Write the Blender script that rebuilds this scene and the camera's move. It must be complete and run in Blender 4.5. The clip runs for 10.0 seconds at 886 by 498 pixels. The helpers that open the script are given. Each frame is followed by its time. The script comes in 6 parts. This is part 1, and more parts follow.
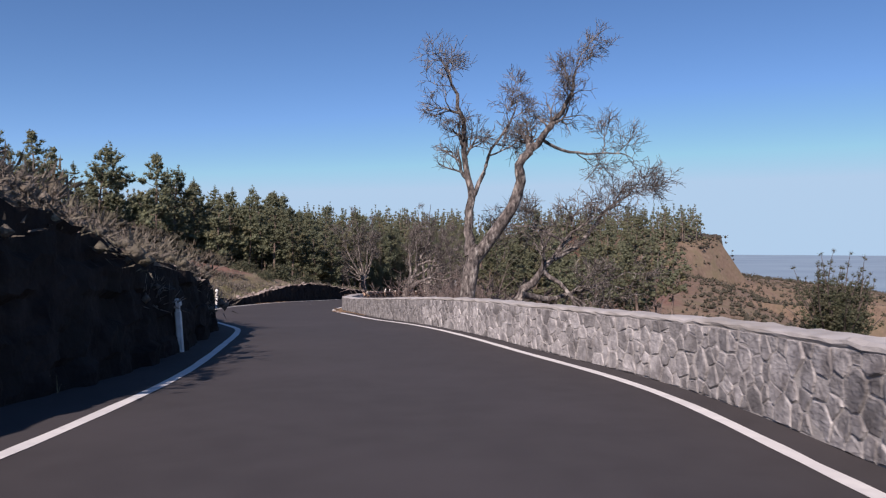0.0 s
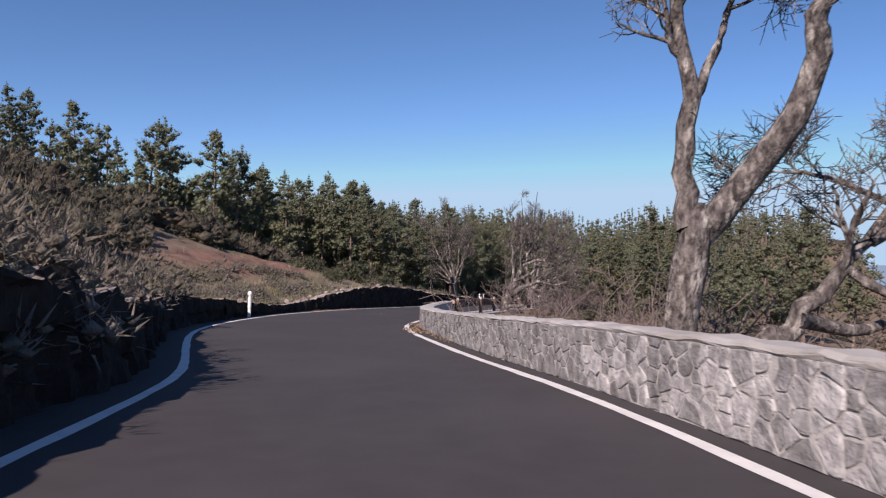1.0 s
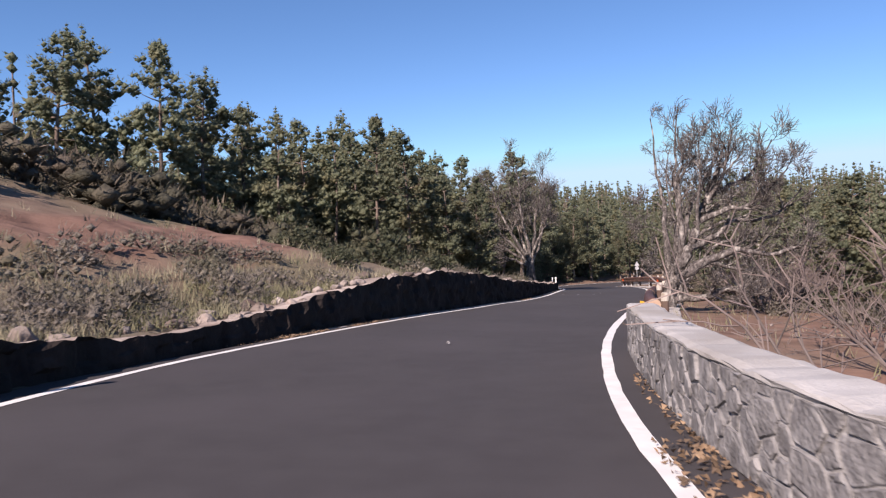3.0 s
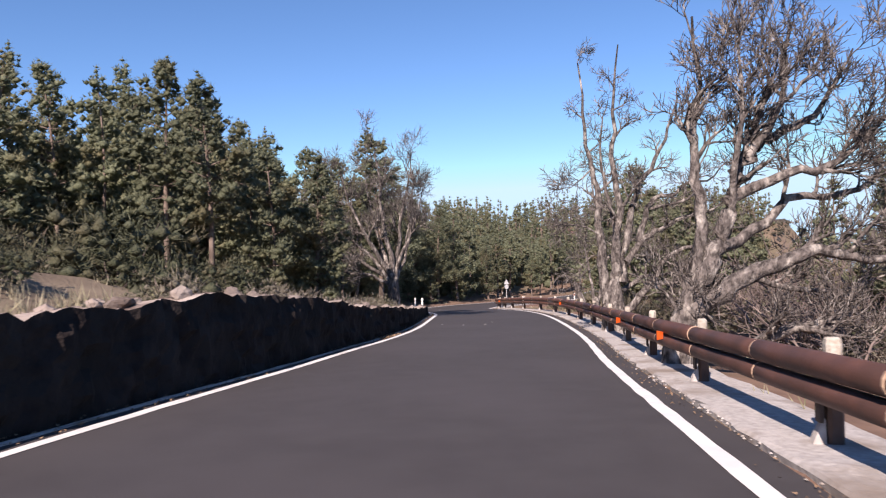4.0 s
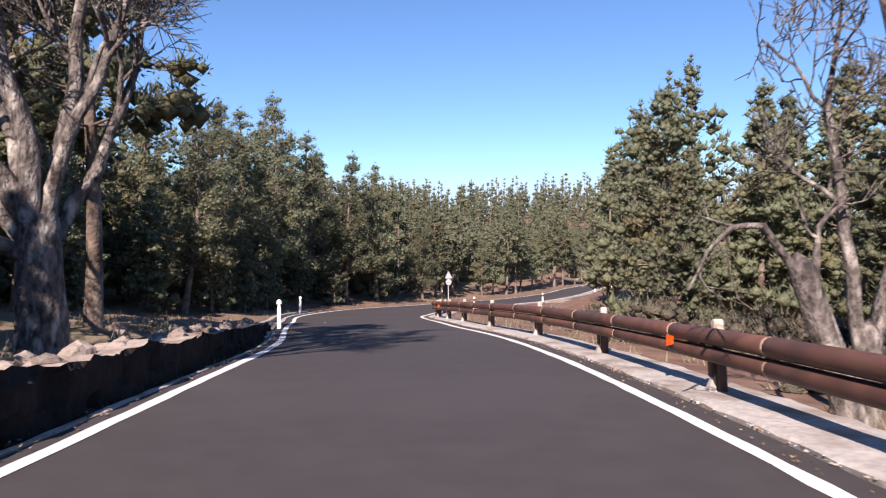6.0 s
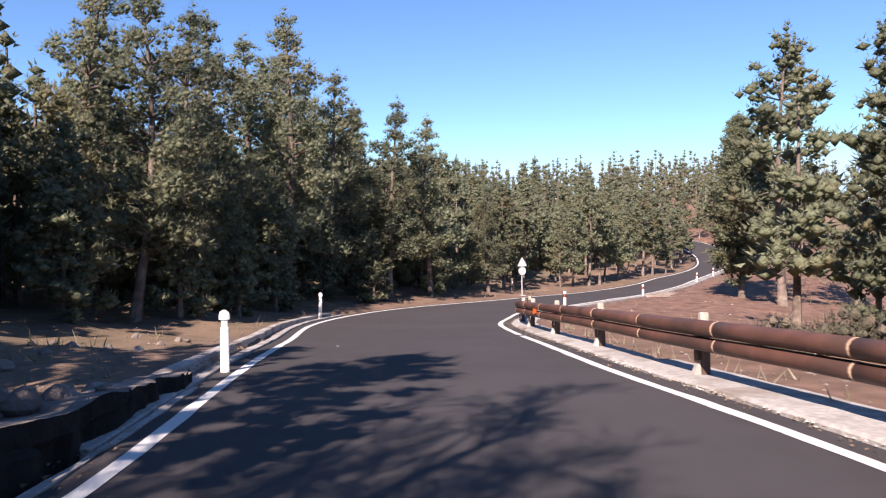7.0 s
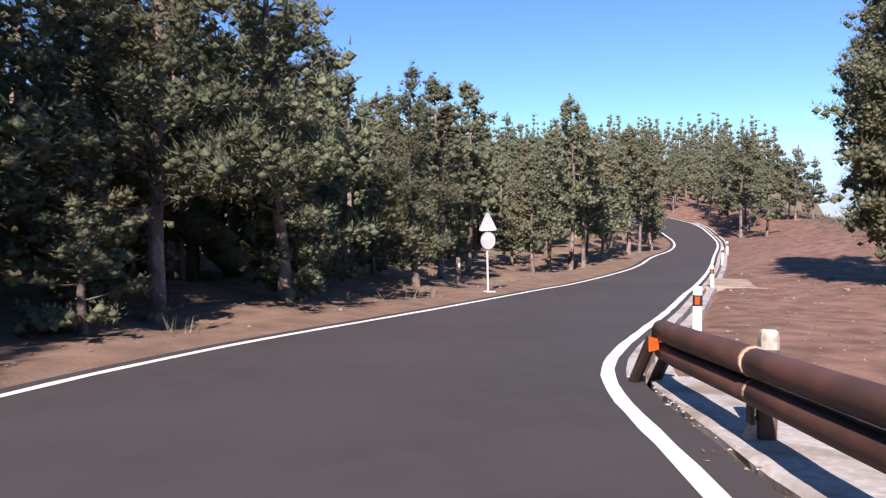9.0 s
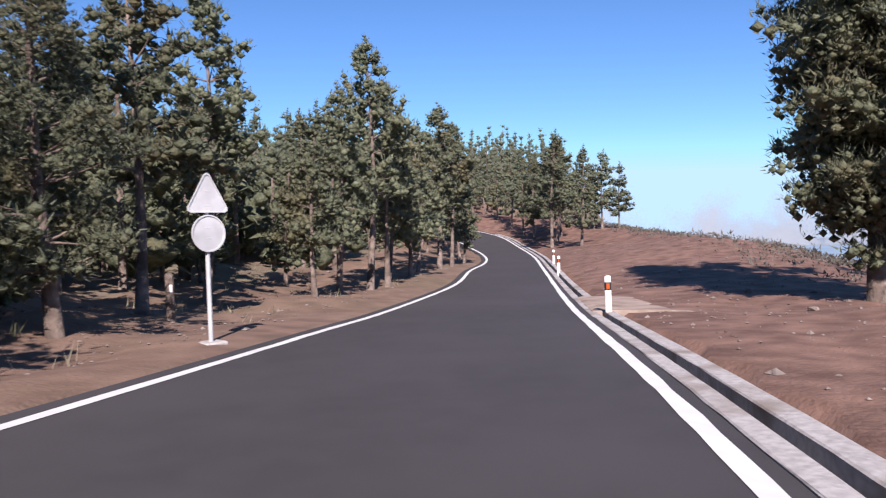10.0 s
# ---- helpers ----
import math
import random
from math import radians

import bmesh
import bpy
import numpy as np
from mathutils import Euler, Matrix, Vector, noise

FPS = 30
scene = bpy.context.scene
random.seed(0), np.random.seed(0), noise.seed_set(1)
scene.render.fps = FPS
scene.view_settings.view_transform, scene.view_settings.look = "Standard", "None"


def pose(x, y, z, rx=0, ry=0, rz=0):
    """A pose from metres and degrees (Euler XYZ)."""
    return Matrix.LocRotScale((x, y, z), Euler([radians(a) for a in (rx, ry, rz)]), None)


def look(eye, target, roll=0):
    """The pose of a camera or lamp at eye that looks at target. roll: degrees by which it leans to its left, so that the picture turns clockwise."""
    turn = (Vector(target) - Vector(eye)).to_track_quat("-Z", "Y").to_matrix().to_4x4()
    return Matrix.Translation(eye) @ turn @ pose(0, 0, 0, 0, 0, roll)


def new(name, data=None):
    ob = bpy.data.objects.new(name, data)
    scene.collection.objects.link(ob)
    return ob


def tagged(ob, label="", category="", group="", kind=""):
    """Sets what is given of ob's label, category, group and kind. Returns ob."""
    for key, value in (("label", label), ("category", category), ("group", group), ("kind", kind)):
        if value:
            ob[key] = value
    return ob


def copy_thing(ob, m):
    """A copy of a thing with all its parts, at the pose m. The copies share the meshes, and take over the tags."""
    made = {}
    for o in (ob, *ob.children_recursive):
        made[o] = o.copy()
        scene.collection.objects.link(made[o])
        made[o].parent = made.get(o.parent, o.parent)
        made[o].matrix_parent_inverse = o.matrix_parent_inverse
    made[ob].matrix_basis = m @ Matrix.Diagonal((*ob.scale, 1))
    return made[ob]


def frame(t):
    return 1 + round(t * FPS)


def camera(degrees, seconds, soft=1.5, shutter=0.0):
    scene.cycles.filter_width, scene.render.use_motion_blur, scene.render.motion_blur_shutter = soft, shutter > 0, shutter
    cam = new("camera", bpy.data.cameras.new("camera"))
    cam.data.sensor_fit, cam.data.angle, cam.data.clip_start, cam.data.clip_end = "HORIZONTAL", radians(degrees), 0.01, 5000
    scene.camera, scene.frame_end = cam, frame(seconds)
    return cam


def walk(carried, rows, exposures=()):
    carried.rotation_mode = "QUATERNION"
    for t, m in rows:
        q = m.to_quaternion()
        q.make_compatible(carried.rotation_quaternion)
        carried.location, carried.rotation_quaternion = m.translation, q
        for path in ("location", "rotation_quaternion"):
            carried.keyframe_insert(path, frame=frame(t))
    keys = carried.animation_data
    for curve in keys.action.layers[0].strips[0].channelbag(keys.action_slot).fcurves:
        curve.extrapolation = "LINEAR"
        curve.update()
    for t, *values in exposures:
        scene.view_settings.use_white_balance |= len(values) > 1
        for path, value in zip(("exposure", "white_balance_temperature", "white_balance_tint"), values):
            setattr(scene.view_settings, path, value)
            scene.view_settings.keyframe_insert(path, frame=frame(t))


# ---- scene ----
cam = camera(62.0, 10.0, soft=1.2, shutter=0.08)
PATH = [
    (0, (0.000, -0.001, 1.300), (0.000, 9.999, 1.242), 0.02),
    (0.5, (-0.402, 5.905, 0.967), (-0.906, 15.892, 0.945), 1.04),
    (1, (-1.180, 11.987, 0.682), (-2.425, 21.909, 0.672), 0.82),
    (1.5, (-2.214, 17.461, 0.392), (-4.245, 27.252, 0.329), -0.02),
    (2, (-3.292, 22.269, 0.045), (-5.820, 31.943, -0.054), -1.69),
    (2.5, (-4.569, 27.005, -0.201), (-7.052, 36.690, -0.411), -1.84),
    (3, (-5.925, 32.179, -0.462), (-7.633, 42.030, -0.662), -1.82),
    (3.5, (-6.800, 38.099, -0.757), (-7.520, 48.073, -0.832), -1.86),
    (4, (-6.993, 44.385, -1.051), (-6.737, 54.381, -1.050), -1.37),
    (4.5, (-6.636, 50.565, -1.416), (-5.623, 60.513, -1.447), -0.65),
    (5, (-5.969, 56.702, -1.768), (-4.613, 66.609, -1.869), -0.23),
    (5.5, (-5.201, 62.872, -2.148), (-3.813, 72.775, -2.266), 0.10),
    (6, (-4.613, 69.121, -2.490), (-3.527, 79.062, -2.551), 0.20),
    (6.5, (-4.390, 75.446, -2.754), (-3.619, 85.416, -2.863), -0.01),
    (7, (-4.417, 81.759, -3.134), (-4.039, 91.749, -3.342), -0.28),
    (7.5, (-4.371, 88.011, -3.523), (-4.130, 98.005, -3.761), 0.15),
    (8, (-4.255, 94.086, -3.928), (-3.892, 104.074, -4.262), 0.02),
    (8.5, (-3.970, 99.856, -4.333), (-3.088, 109.809, -4.724), 0.05),
    (9, (-3.020, 105.551, -4.801), (-1.241, 115.383, -5.200), -0.67),
    (9.5, (-1.499, 111.031, -5.182), (1.500, 120.567, -5.471), -1.12),
    (10, (0.462, 116.038, -5.540), (4.927, 124.984, -5.710), -1.30),
]
walk(cam, [(t, look(eye, target, roll)) for t, eye, target, roll in PATH],
     exposures=[(0.0, 0.3, 7150, 25), (1.0, 0.38, 7150, 25), (2.0, 0.55, 7150, 25), (3.5, 0.85, 7350, 25), (5.5, 0.98, 7400, 25), (7.5, 1.25, 7450, 25), (8.5, 1.2, 7250, 24), (10.0, 0.82, 6650, 23)])

# ---- light ----
SUN_AZ, SUN_EL = 23.0, 37.0          # degrees right of +y that the light travels to, and the sun's height
world = bpy.data.worlds.new("sky")
scene.world = world
world.use_nodes = True
wn, wl = world.node_tree.nodes, world.node_tree.links
wn.clear()
w_out = wn.new("ShaderNodeOutputWorld")
w_bg = wn.new("ShaderNodeBackground")
w_sky = wn.new("ShaderNodeTexSky")
w_sky.sky_type = "NISHITA"
w_sky.sun_disc = False
w_sky.sun_elevation = radians(SUN_EL)
w_sky.sun_rotation = radians(180 + SUN_AZ)
w_sky.altitude = 1500
w_sky.air_density, w_sky.dust_density, w_sky.ozone_density = 0.8, 0.0, 6.0
w_bg.inputs["Strength"].default_value = 0.118
w_hue = wn.new("ShaderNodeHueSaturation")
w_hue.inputs["Saturation"].default_value = 1.1
wl.new(w_sky.outputs[0], w_hue.inputs["Color"])
w_tone = wn.new("ShaderNodeMix")
w_tone.data_type, w_tone.blend_type = "RGBA", "MULTIPLY"
w_tone.inputs["Factor"].default_value = 1.0
w_tone.inputs["B"].default_value = (0.96, 0.97, 0.91, 1)
wl.new(w_hue.outputs[0], w_tone.inputs["A"])
# hazy air holds the horizon down
w_haze = wn.new("ShaderNodeMix")
w_haze.data_type, w_haze.blend_type = "RGBA", "DARKEN"
w_haze.inputs["Factor"].default_value = 1.0
w_haze.inputs["B"].default_value = (2.65, 4.35, 5.9, 1)
wl.new(w_tone.outputs["Result"], w_haze.inputs["A"])
wl.new(w_haze.outputs["Result"], w_bg.inputs["Color"])
wl.new(w_bg.outputs[0], w_out.inputs["Surface"])

sun_data = bpy.data.lights.new("sun", "SUN")
sun_data.energy, sun_data.angle, sun_data.color = 5.0, radians(0.55), (1.0, 0.95, 0.88)
sun = new("sun", sun_data)
_h = Vector((math.sin(radians(SUN_AZ)), math.cos(radians(SUN_AZ)), 0)) * math.cos(radians(SUN_EL))
sun.matrix_world = look((-20, -40, 60), Vector((-20, -40, 60)) + Vector((_h.x, _h.y, -math.sin(radians(SUN_EL)))))

# ---- materials ----
def material(name, c1, c2, rough=0.85, scale=4.0, c3=None, scale3=0.6, amount3=0.5, bump=0.3, bump_scale=40.0, bump_dist=0.02, metal=0.0, random=0.0, spec=0.3, stretch=None, translucent=0.0):
    m = bpy.data.materials.new(name)
    m.use_nodes = True
    n, l = m.node_tree.nodes, m.node_tree.links
    b = n["Principled BSDF"]
    b.inputs["Roughness"].default_value = rough
    b.inputs["Metallic"].default_value = metal
    b.inputs["Specular IOR Level"].default_value = spec
    tc = n.new("ShaderNodeNewGeometry")
    vec = tc.outputs["Position"]
    if stretch:
        mp = n.new("ShaderNodeMapping")
        mp.inputs["Scale"].default_value = stretch
        to = n.new("ShaderNodeTexCoord")
        l.new(to.outputs["Object"], mp.inputs["Vector"])
        vec = mp.outputs["Vector"]
    def noise_tex(sc, detail=5.0):
        t = n.new("ShaderNodeTexNoise")
        t.inputs["Scale"].default_value = sc
        t.inputs["Detail"].default_value = detail
        l.new(vec, t.inputs["Vector"])
        return t
    def mix(fac, a, bb, mode="MIX"):
        x = n.new("ShaderNodeMix")
        x.data_type, x.blend_type = "RGBA", mode
        if isinstance(fac, float):
            x.inputs["Factor"].default_value = fac
        else:
            l.new(fac, x.inputs["Factor"])
        for sock, v in ((x.inputs["A"], a), (x.inputs["B"], bb)):
            if isinstance(v, tuple):
                sock.default_value = (*v, 1)
            else:
                l.new(v, sock)
        return x.outputs["Result"]
    def ramp(src, lo, hi):
        r = n.new("ShaderNodeMapRange")
        r.inputs["From Min"].default_value, r.inputs["From Max"].default_value = lo, hi
        l.new(src, r.inputs["Value"])
        return r.outputs["Result"]
    col = mix(ramp(noise_tex(scale).outputs["Fac"], 0.35, 0.65), c1, c2)
    if c3:
        col = mix(ramp(noise_tex(scale3, 3.0).outputs["Fac"], 0.55 - 0.2 * amount3, 0.75 - 0.2 * amount3), col, c3)
    if random:
        oi = n.new("ShaderNodeObjectInfo")
        hsv = n.new("ShaderNodeHueSaturation")
        l.new(ramp(oi.outputs["Random"], 0.0, 1.0), hsv.inputs["Value"])
        r = hsv.inputs["Value"].links[0].from_node
        r.inputs["To Min"].default_value, r.inputs["To Max"].default_value = 1 - random, 1 + random
        l.new(col, hsv.inputs["Color"])
        col = hsv.outputs["Color"]
    l.new(col, b.inputs["Base Color"])
    if bump:
        bp = n.new("ShaderNodeBump")
        bp.inputs["Strength"].default_value, bp.inputs["Distance"].default_value = bump, bump_dist
        l.new(noise_tex(bump_scale).outputs["Fac"], bp.inputs["Height"])
        l.new(bp.outputs["Normal"], b.inputs["Normal"])
    if translucent:
        tr = n.new("ShaderNodeBsdfTranslucent")
        l.new(col, tr.inputs["Color"])
        ms = n.new("ShaderNodeMixShader")
        ms.inputs["Fac"].default_value = translucent
        l.new(b.outputs[0], ms.inputs[1])
        l.new(tr.outputs[0], ms.inputs[2])
        l.new(ms.outputs[0], n["Material Output"].inputs["Surface"])
    return m


M_ASPHALT = material("asphalt", (0.044, 0.040, 0.043), (0.051, 0.047, 0.050), 0.85, 2.5, (0.055, 0.050, 0.054), 0.35, 0.4, 0.5, 180.0, 0.006)
M_PAINT = material("road_paint", (0.60, 0.60, 0.60), (0.70, 0.70, 0.69), 0.6, 3.0, (0.58, 0.58, 0.58), 5.0, 0.1, 0.2, 120.0, 0.004)
M_STONE = material("wall_stone", (0.215, 0.212, 0.22), (0.385, 0.38, 0.388), 0.92, 9.0, (0.14, 0.135, 0.14), 3.0, 0.3, 0.8, 26.0, 0.025, random=0.3)
M_MORTAR = material("wall_mortar", (0.32, 0.312, 0.31), (0.43, 0.42, 0.415), 0.95, 5.0, None, 1, 0, 0.6, 35.0, 0.02)
M_CAP = material("wall_cap", (0.34, 0.333, 0.33), (0.44, 0.432, 0.428), 0.92, 2.2, (0.30, 0.285, 0.27), 0.9, 0.5, 0.5, 45.0, 0.02)
M_CONCRETE = material("kerb_concrete", (0.31, 0.295, 0.285), (0.43, 0.41, 0.40), 0.92, 14.0, (0.22, 0.185, 0.16), 1.3, 0.35, 0.5, 24.0, 0.015)
M_LOG = material("rail_log", (0.084, 0.040, 0.031), (0.122, 0.058, 0.045), 0.6, 3.0, (0.06, 0.033, 0.028), 1.2, 0.5, 0.35, 30.0, 0.01, random=0.12)
M_BAND = material("rail_joint", (0.34, 0.22, 0.16), (0.42, 0.30, 0.22), 0.6, 6.0)
# dark post and pale top: shade and sunlight put into the wood colours
M_POST = material("rail_post", (0.085, 0.052, 0.042), (0.14, 0.092, 0.074), 0.85, 4.0, (0.10, 0.07, 0.055), 2.0, 0.5)
M_POSTTOP = material("pale_wood", (0.34, 0.31, 0.27), (0.46, 0.43, 0.385), 0.9, 6.0, (0.25, 0.21, 0.17), 12.0, 0.4)
M_STEEL = material("dark_steel", (0.05, 0.035, 0.03), (0.08, 0.055, 0.045), 0.55, 4.0, metal=0.3)
M_WHITE = material("white_plastic", (0.74, 0.74, 0.73), (0.82, 0.82, 0.81), 0.5, 3.0, (0.62, 0.6, 0.57), 5.0, 0.3, 0.05)
M_BLACK = material("black_plastic", (0.02, 0.02, 0.02), (0.03, 0.03, 0.03), 0.5, 3.0)
M_AMBER = material("amber_reflector", (0.42, 0.055, 0.008), (0.5, 0.08, 0.012), 0.3, 8.0, bump=0.0, spec=0.6)
M_YELLOW = material("yellow_reflector", (0.55, 0.30, 0.02), (0.62, 0.36, 0.04), 0.3, 8.0, bump=0.0, spec=0.6)
M_GALV = material("galvanised_steel", (0.50, 0.51, 0.52), (0.60, 0.61, 0.62), 0.5, 5.0, (0.42, 0.43, 0.44), 2.0, 0.4, 0.05, metal=0.2)
M_BARK = material("bare_bark", (0.036, 0.031, 0.030), (0.17, 0.150, 0.142), 0.92, 13.0, (0.40, 0.372, 0.345), 7.0, 0.15, 1.0, 26.0, 0.06, stretch=(1.0, 1.0, 0.5))
M_BARK_DARK = material("dark_bark", (0.07, 0.056, 0.052), (0.17, 0.14, 0.128), 0.92, 6.0, (0.06, 0.048, 0.042), 2.0, 0.5, 0.8, 18.0, 0.04)
M_PINEBARK = material("pine_bark", (0.135, 0.103, 0.088), (0.235, 0.187, 0.16), 0.92, 5.0, (0.08, 0.06, 0.05), 2.0, 0.5, 0.8, 15.0, 0.04)
M_NEEDLE = material("pine_needles", (0.122, 0.143, 0.090), (0.252, 0.276, 0.182), 0.65, 7.0, (0.21, 0.19, 0.11), 0.6, 0.2, 1.0, 12.0, 0.10, random=0.2, translucent=0.45)
M_BROOM = material("broom_leaves", (0.056, 0.054, 0.038), (0.108, 0.102, 0.074), 0.7, 6.0, (0.17, 0.14, 0.11), 0.5, 0.4, 1.0, 15.0, 0.10, random=0.3, translucent=0.2)
M_JUNIPER = material("juniper_leaves", (0.05, 0.062, 0.035), (0.10, 0.11, 0.07), 0.6, 8.0, (0.12, 0.11, 0.07), 0.8, 0.3, 1.0, 18.0, 0.08, translucent=0.25)
M_TWIG = material("shrub_twigs", (0.120, 0.094, 0.090), (0.188, 0.150, 0.139), 0.9, 2.0, (0.11, 0.09, 0.085), 0.7, 0.5, 0.0, random=0.2)
M_GRASS = material("dry_grass", (0.21, 0.188, 0.135), (0.31, 0.285, 0.21), 0.85, 0.7, (0.17, 0.175, 0.09), 0.3, 0.45, 0.0, translucent=0.2)
M_SAGE = material("grey_brush", (0.115, 0.100, 0.086), (0.235, 0.21, 0.183), 0.85, 7.0, (0.15, 0.145, 0.10), 0.4, 0.4, 1.0, 22.0, 0.06, random=0.2, translucent=0.2)
M_SAND = material("dusty_earth", (0.26, 0.20, 0.165), (0.36, 0.29, 0.245), 0.95, 2.5, (0.20, 0.14, 0.11), 0.8, 0.4, 0.6, 30.0, 0.02)
M_ROCK = material("field_rock", (0.17, 0.14, 0.125), (0.34, 0.295, 0.27), 0.92, 2.0, (0.11, 0.08, 0.07), 1.0, 0.4, 0.8, 14.0, 0.05, random=0.25)
M_CLIFF = material("cliff_rock", (0.062, 0.055, 0.050), (0.130, 0.114, 0.104), 0.95, 0.5, (0.06, 0.052, 0.046), 0.25, 0.5, 1.0, 1.5, 0.6)
# road-cut rock, coloured near black to carry the face's shade
M_SHADED_STONE = material("shaded_stone", (0.020, 0.016, 0.016), (0.040, 0.033, 0.031), 0.95, 3.0, (0.024, 0.021, 0.020), 1.5, 0.5, 0.9, 9.0, 0.06, spec=0.08)
M_LITTER = material("leaf_litter", (0.18, 0.115, 0.075), (0.30, 0.21, 0.14), 0.85, 8.0, (0.10, 0.07, 0.05), 3.0, 0.5, 0.0)
M_CLOUD = material("cloud_sea", (0.17, 0.25, 0.33), (0.21, 0.30, 0.38), 1.0, 0.004, None, 1, 0, 0.0)


def ground_material():
    m = material("ground_earth", (0.135, 0.105, 0.078), (0.205, 0.165, 0.122), 0.95, 0.9, (0.15, 0.135, 0.085), 0.22, 0.55, 0.7, 16.0, 0.03)
    n, l = m.node_tree.nodes, m.node_tree.links
    b = n["Principled BSDF"]
    col = b.inputs["Base Color"].links[0].from_socket
    att = n.new("ShaderNodeAttribute")
    att.attribute_name = "soil"
    nz = n.new("ShaderNodeTexNoise")
    nz.inputs["Scale"].default_value, nz.inputs["Detail"].default_value = 1.6, 6.0
    geo = n.new("ShaderNodeNewGeometry")
    l.new(geo.outputs["Position"], nz.inputs["Vector"])
    red = n.new("ShaderNodeMix")
    red.data_type = "RGBA"
    red.inputs["A"].default_value, red.inputs["B"].default_value = (0.110, 0.059, 0.045, 1), (0.232, 0.134, 0.102, 1)
    wide = n.new("ShaderNodeMapRange")
    wide.inputs["From Min"].default_value, wide.inputs["From Max"].default_value = 0.34, 0.68
    l.new(nz.outputs["Fac"], wide.inputs["Value"])
    l.new(wide.outputs["Result"], red.inputs["Factor"])
    mx = n.new("ShaderNodeMix")
    mx.data_type = "RGBA"
    l.new(att.outputs["Fac"], mx.inputs["Factor"])
    l.new(col, mx.inputs["A"])
    l.new(red.outputs["Result"], mx.inputs["B"])
    # blackens the bank's face: shade painted over the soil colour
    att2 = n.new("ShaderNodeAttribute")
    att2.attribute_name = "face_shade"
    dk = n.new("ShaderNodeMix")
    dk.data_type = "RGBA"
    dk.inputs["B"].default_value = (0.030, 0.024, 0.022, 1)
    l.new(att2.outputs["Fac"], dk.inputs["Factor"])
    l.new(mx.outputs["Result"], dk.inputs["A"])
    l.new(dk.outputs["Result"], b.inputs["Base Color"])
    return m


M_GROUND = ground_material()


# ---- mesh tools ----
class Build:
    """Collects vertices and faces of one mesh."""

    def __init__(self):
        self.v, self.f, self.chunks = [], [], []

    def tube(self, pts, radii, sides=6, cap=True):
        pts = [Vector(p) for p in pts]
        base = len(self.v)
        up = Vector((0.31, 0.17, 0.93))
        for i, p in enumerate(pts):
            d = (pts[min(i + 1, len(pts) - 1)] - pts[max(i - 1, 0)]).normalized()
            a = d.cross(up)
            if a.length < 0.05:
                a = d.cross(Vector((1, 0, 0)))
            a.normalize()
            b = d.cross(a)
            for k in range(sides):
                t = 2 * math.pi * k / sides
                self.v.append(tuple(p + (a * math.cos(t) + b * math.sin(t)) * radii[i]))
        for i in range(len(pts) - 1):
            for k in range(sides):
                q, r = base + i * sides, (k + 1) % sides
                self.f.append((q + k, q + r, q + sides + r, q + sides + k))
        if cap:
            self.f.append(tuple(base + k for k in range(sides)))
            self.f.append(tuple(base + (len(pts) - 1) * sides + k for k in reversed(range(sides))))

    def box(self, m, sx, sy, sz, bevel=0.0):
        """A box on its base's centre with chamfered edges."""
        e = bevel or min(sx, sy, sz) * 0.06
        base = len(self.v)
        rings = [(0, e), (e, 0), (sz - e, 0), (sz, e)]
        for z, o in rings:
            x, y = sx / 2 - o, sy / 2 - o
            c = e * 0.8
            for px, py in ((-x + c, -y), (x - c, -y), (x, -y + c), (x, y - c), (x - c, y), (-x + c, y), (-x, y - c), (-x, -y + c)):
                self.v.append(tuple(m @ Vector((px, py, z))))
        for i in range(3):
            for k in range(8):
                q, r = base + i * 8, (k + 1) % 8
                self.f.append((q + k, q + r, q + 8 + r, q + 8 + k))
        self.f.append(tuple(base + k for k in reversed(range(8))))
        self.f.append(tuple(base + 24 + k for k in range(8)))

    def lumps(self, centres, radius, rng, flat=1.0, fine=True):
        """Small uneven closed bodies, of twenty or eight faces, round the centres."""
        if fine:
            g = 1.618
            v0 = np.array([(-1, g, 0), (1, g, 0), (-1, -g, 0), (1, -g, 0), (0, -1, g), (0, 1, g), (0, -1, -g), (0, 1, -g), (g, 0, -1), (g, 0, 1), (-g, 0, -1), (-g, 0, 1)]) / 1.9
            f0 = np.array([(0, 11, 5), (0, 5, 1), (0, 1, 7), (0, 7, 10), (0, 10, 11), (1, 5, 9), (5, 11, 4), (11, 10, 2), (10, 7, 6), (7, 1, 8), (3, 9, 4), (3, 4, 2), (3, 2, 6), (3, 6, 8), (3, 8, 9), (4, 9, 5), (2, 4, 11), (6, 2, 10), (8, 6, 7), (9, 8, 1)])
        else:
            v0 = np.array([(1, 0, 0), (-1, 0, 0), (0, 1, 0), (0, -1, 0), (0, 0, 1), (0, 0, -1)], float)
            f0 = np.array([(0, 2, 4), (2, 1, 4), (1, 3, 4), (3, 0, 4), (2, 0, 5), (1, 2, 5), (3, 1, 5), (0, 3, 5)])
        n, k = len(centres), len(v0)
        a = rng.uniform(0, 6.28, n)
        c, s = np.cos(a)[:, None], np.sin(a)[:, None]
        v = np.stack([v0[:, 0] * c - v0[:, 1] * s, v0[:, 0] * s + v0[:, 1] * c, np.tile(v0[:, 2] * flat, (n, 1))], -1)
        v = v * rng.uniform(0.75, 1.25, (n, k, 1)) * np.asarray(radius)[:, None, None] + np.asarray(centres)[:, None]
        base = len(self.v)
        self.v += [tuple(p) for p in v.reshape(-1, 3).tolist()]
        f = (f0[None] + (np.arange(n) * k)[:, None, None] + base).reshape(-1, 3)
        self.f += [tuple(q) for q in f.tolist()]

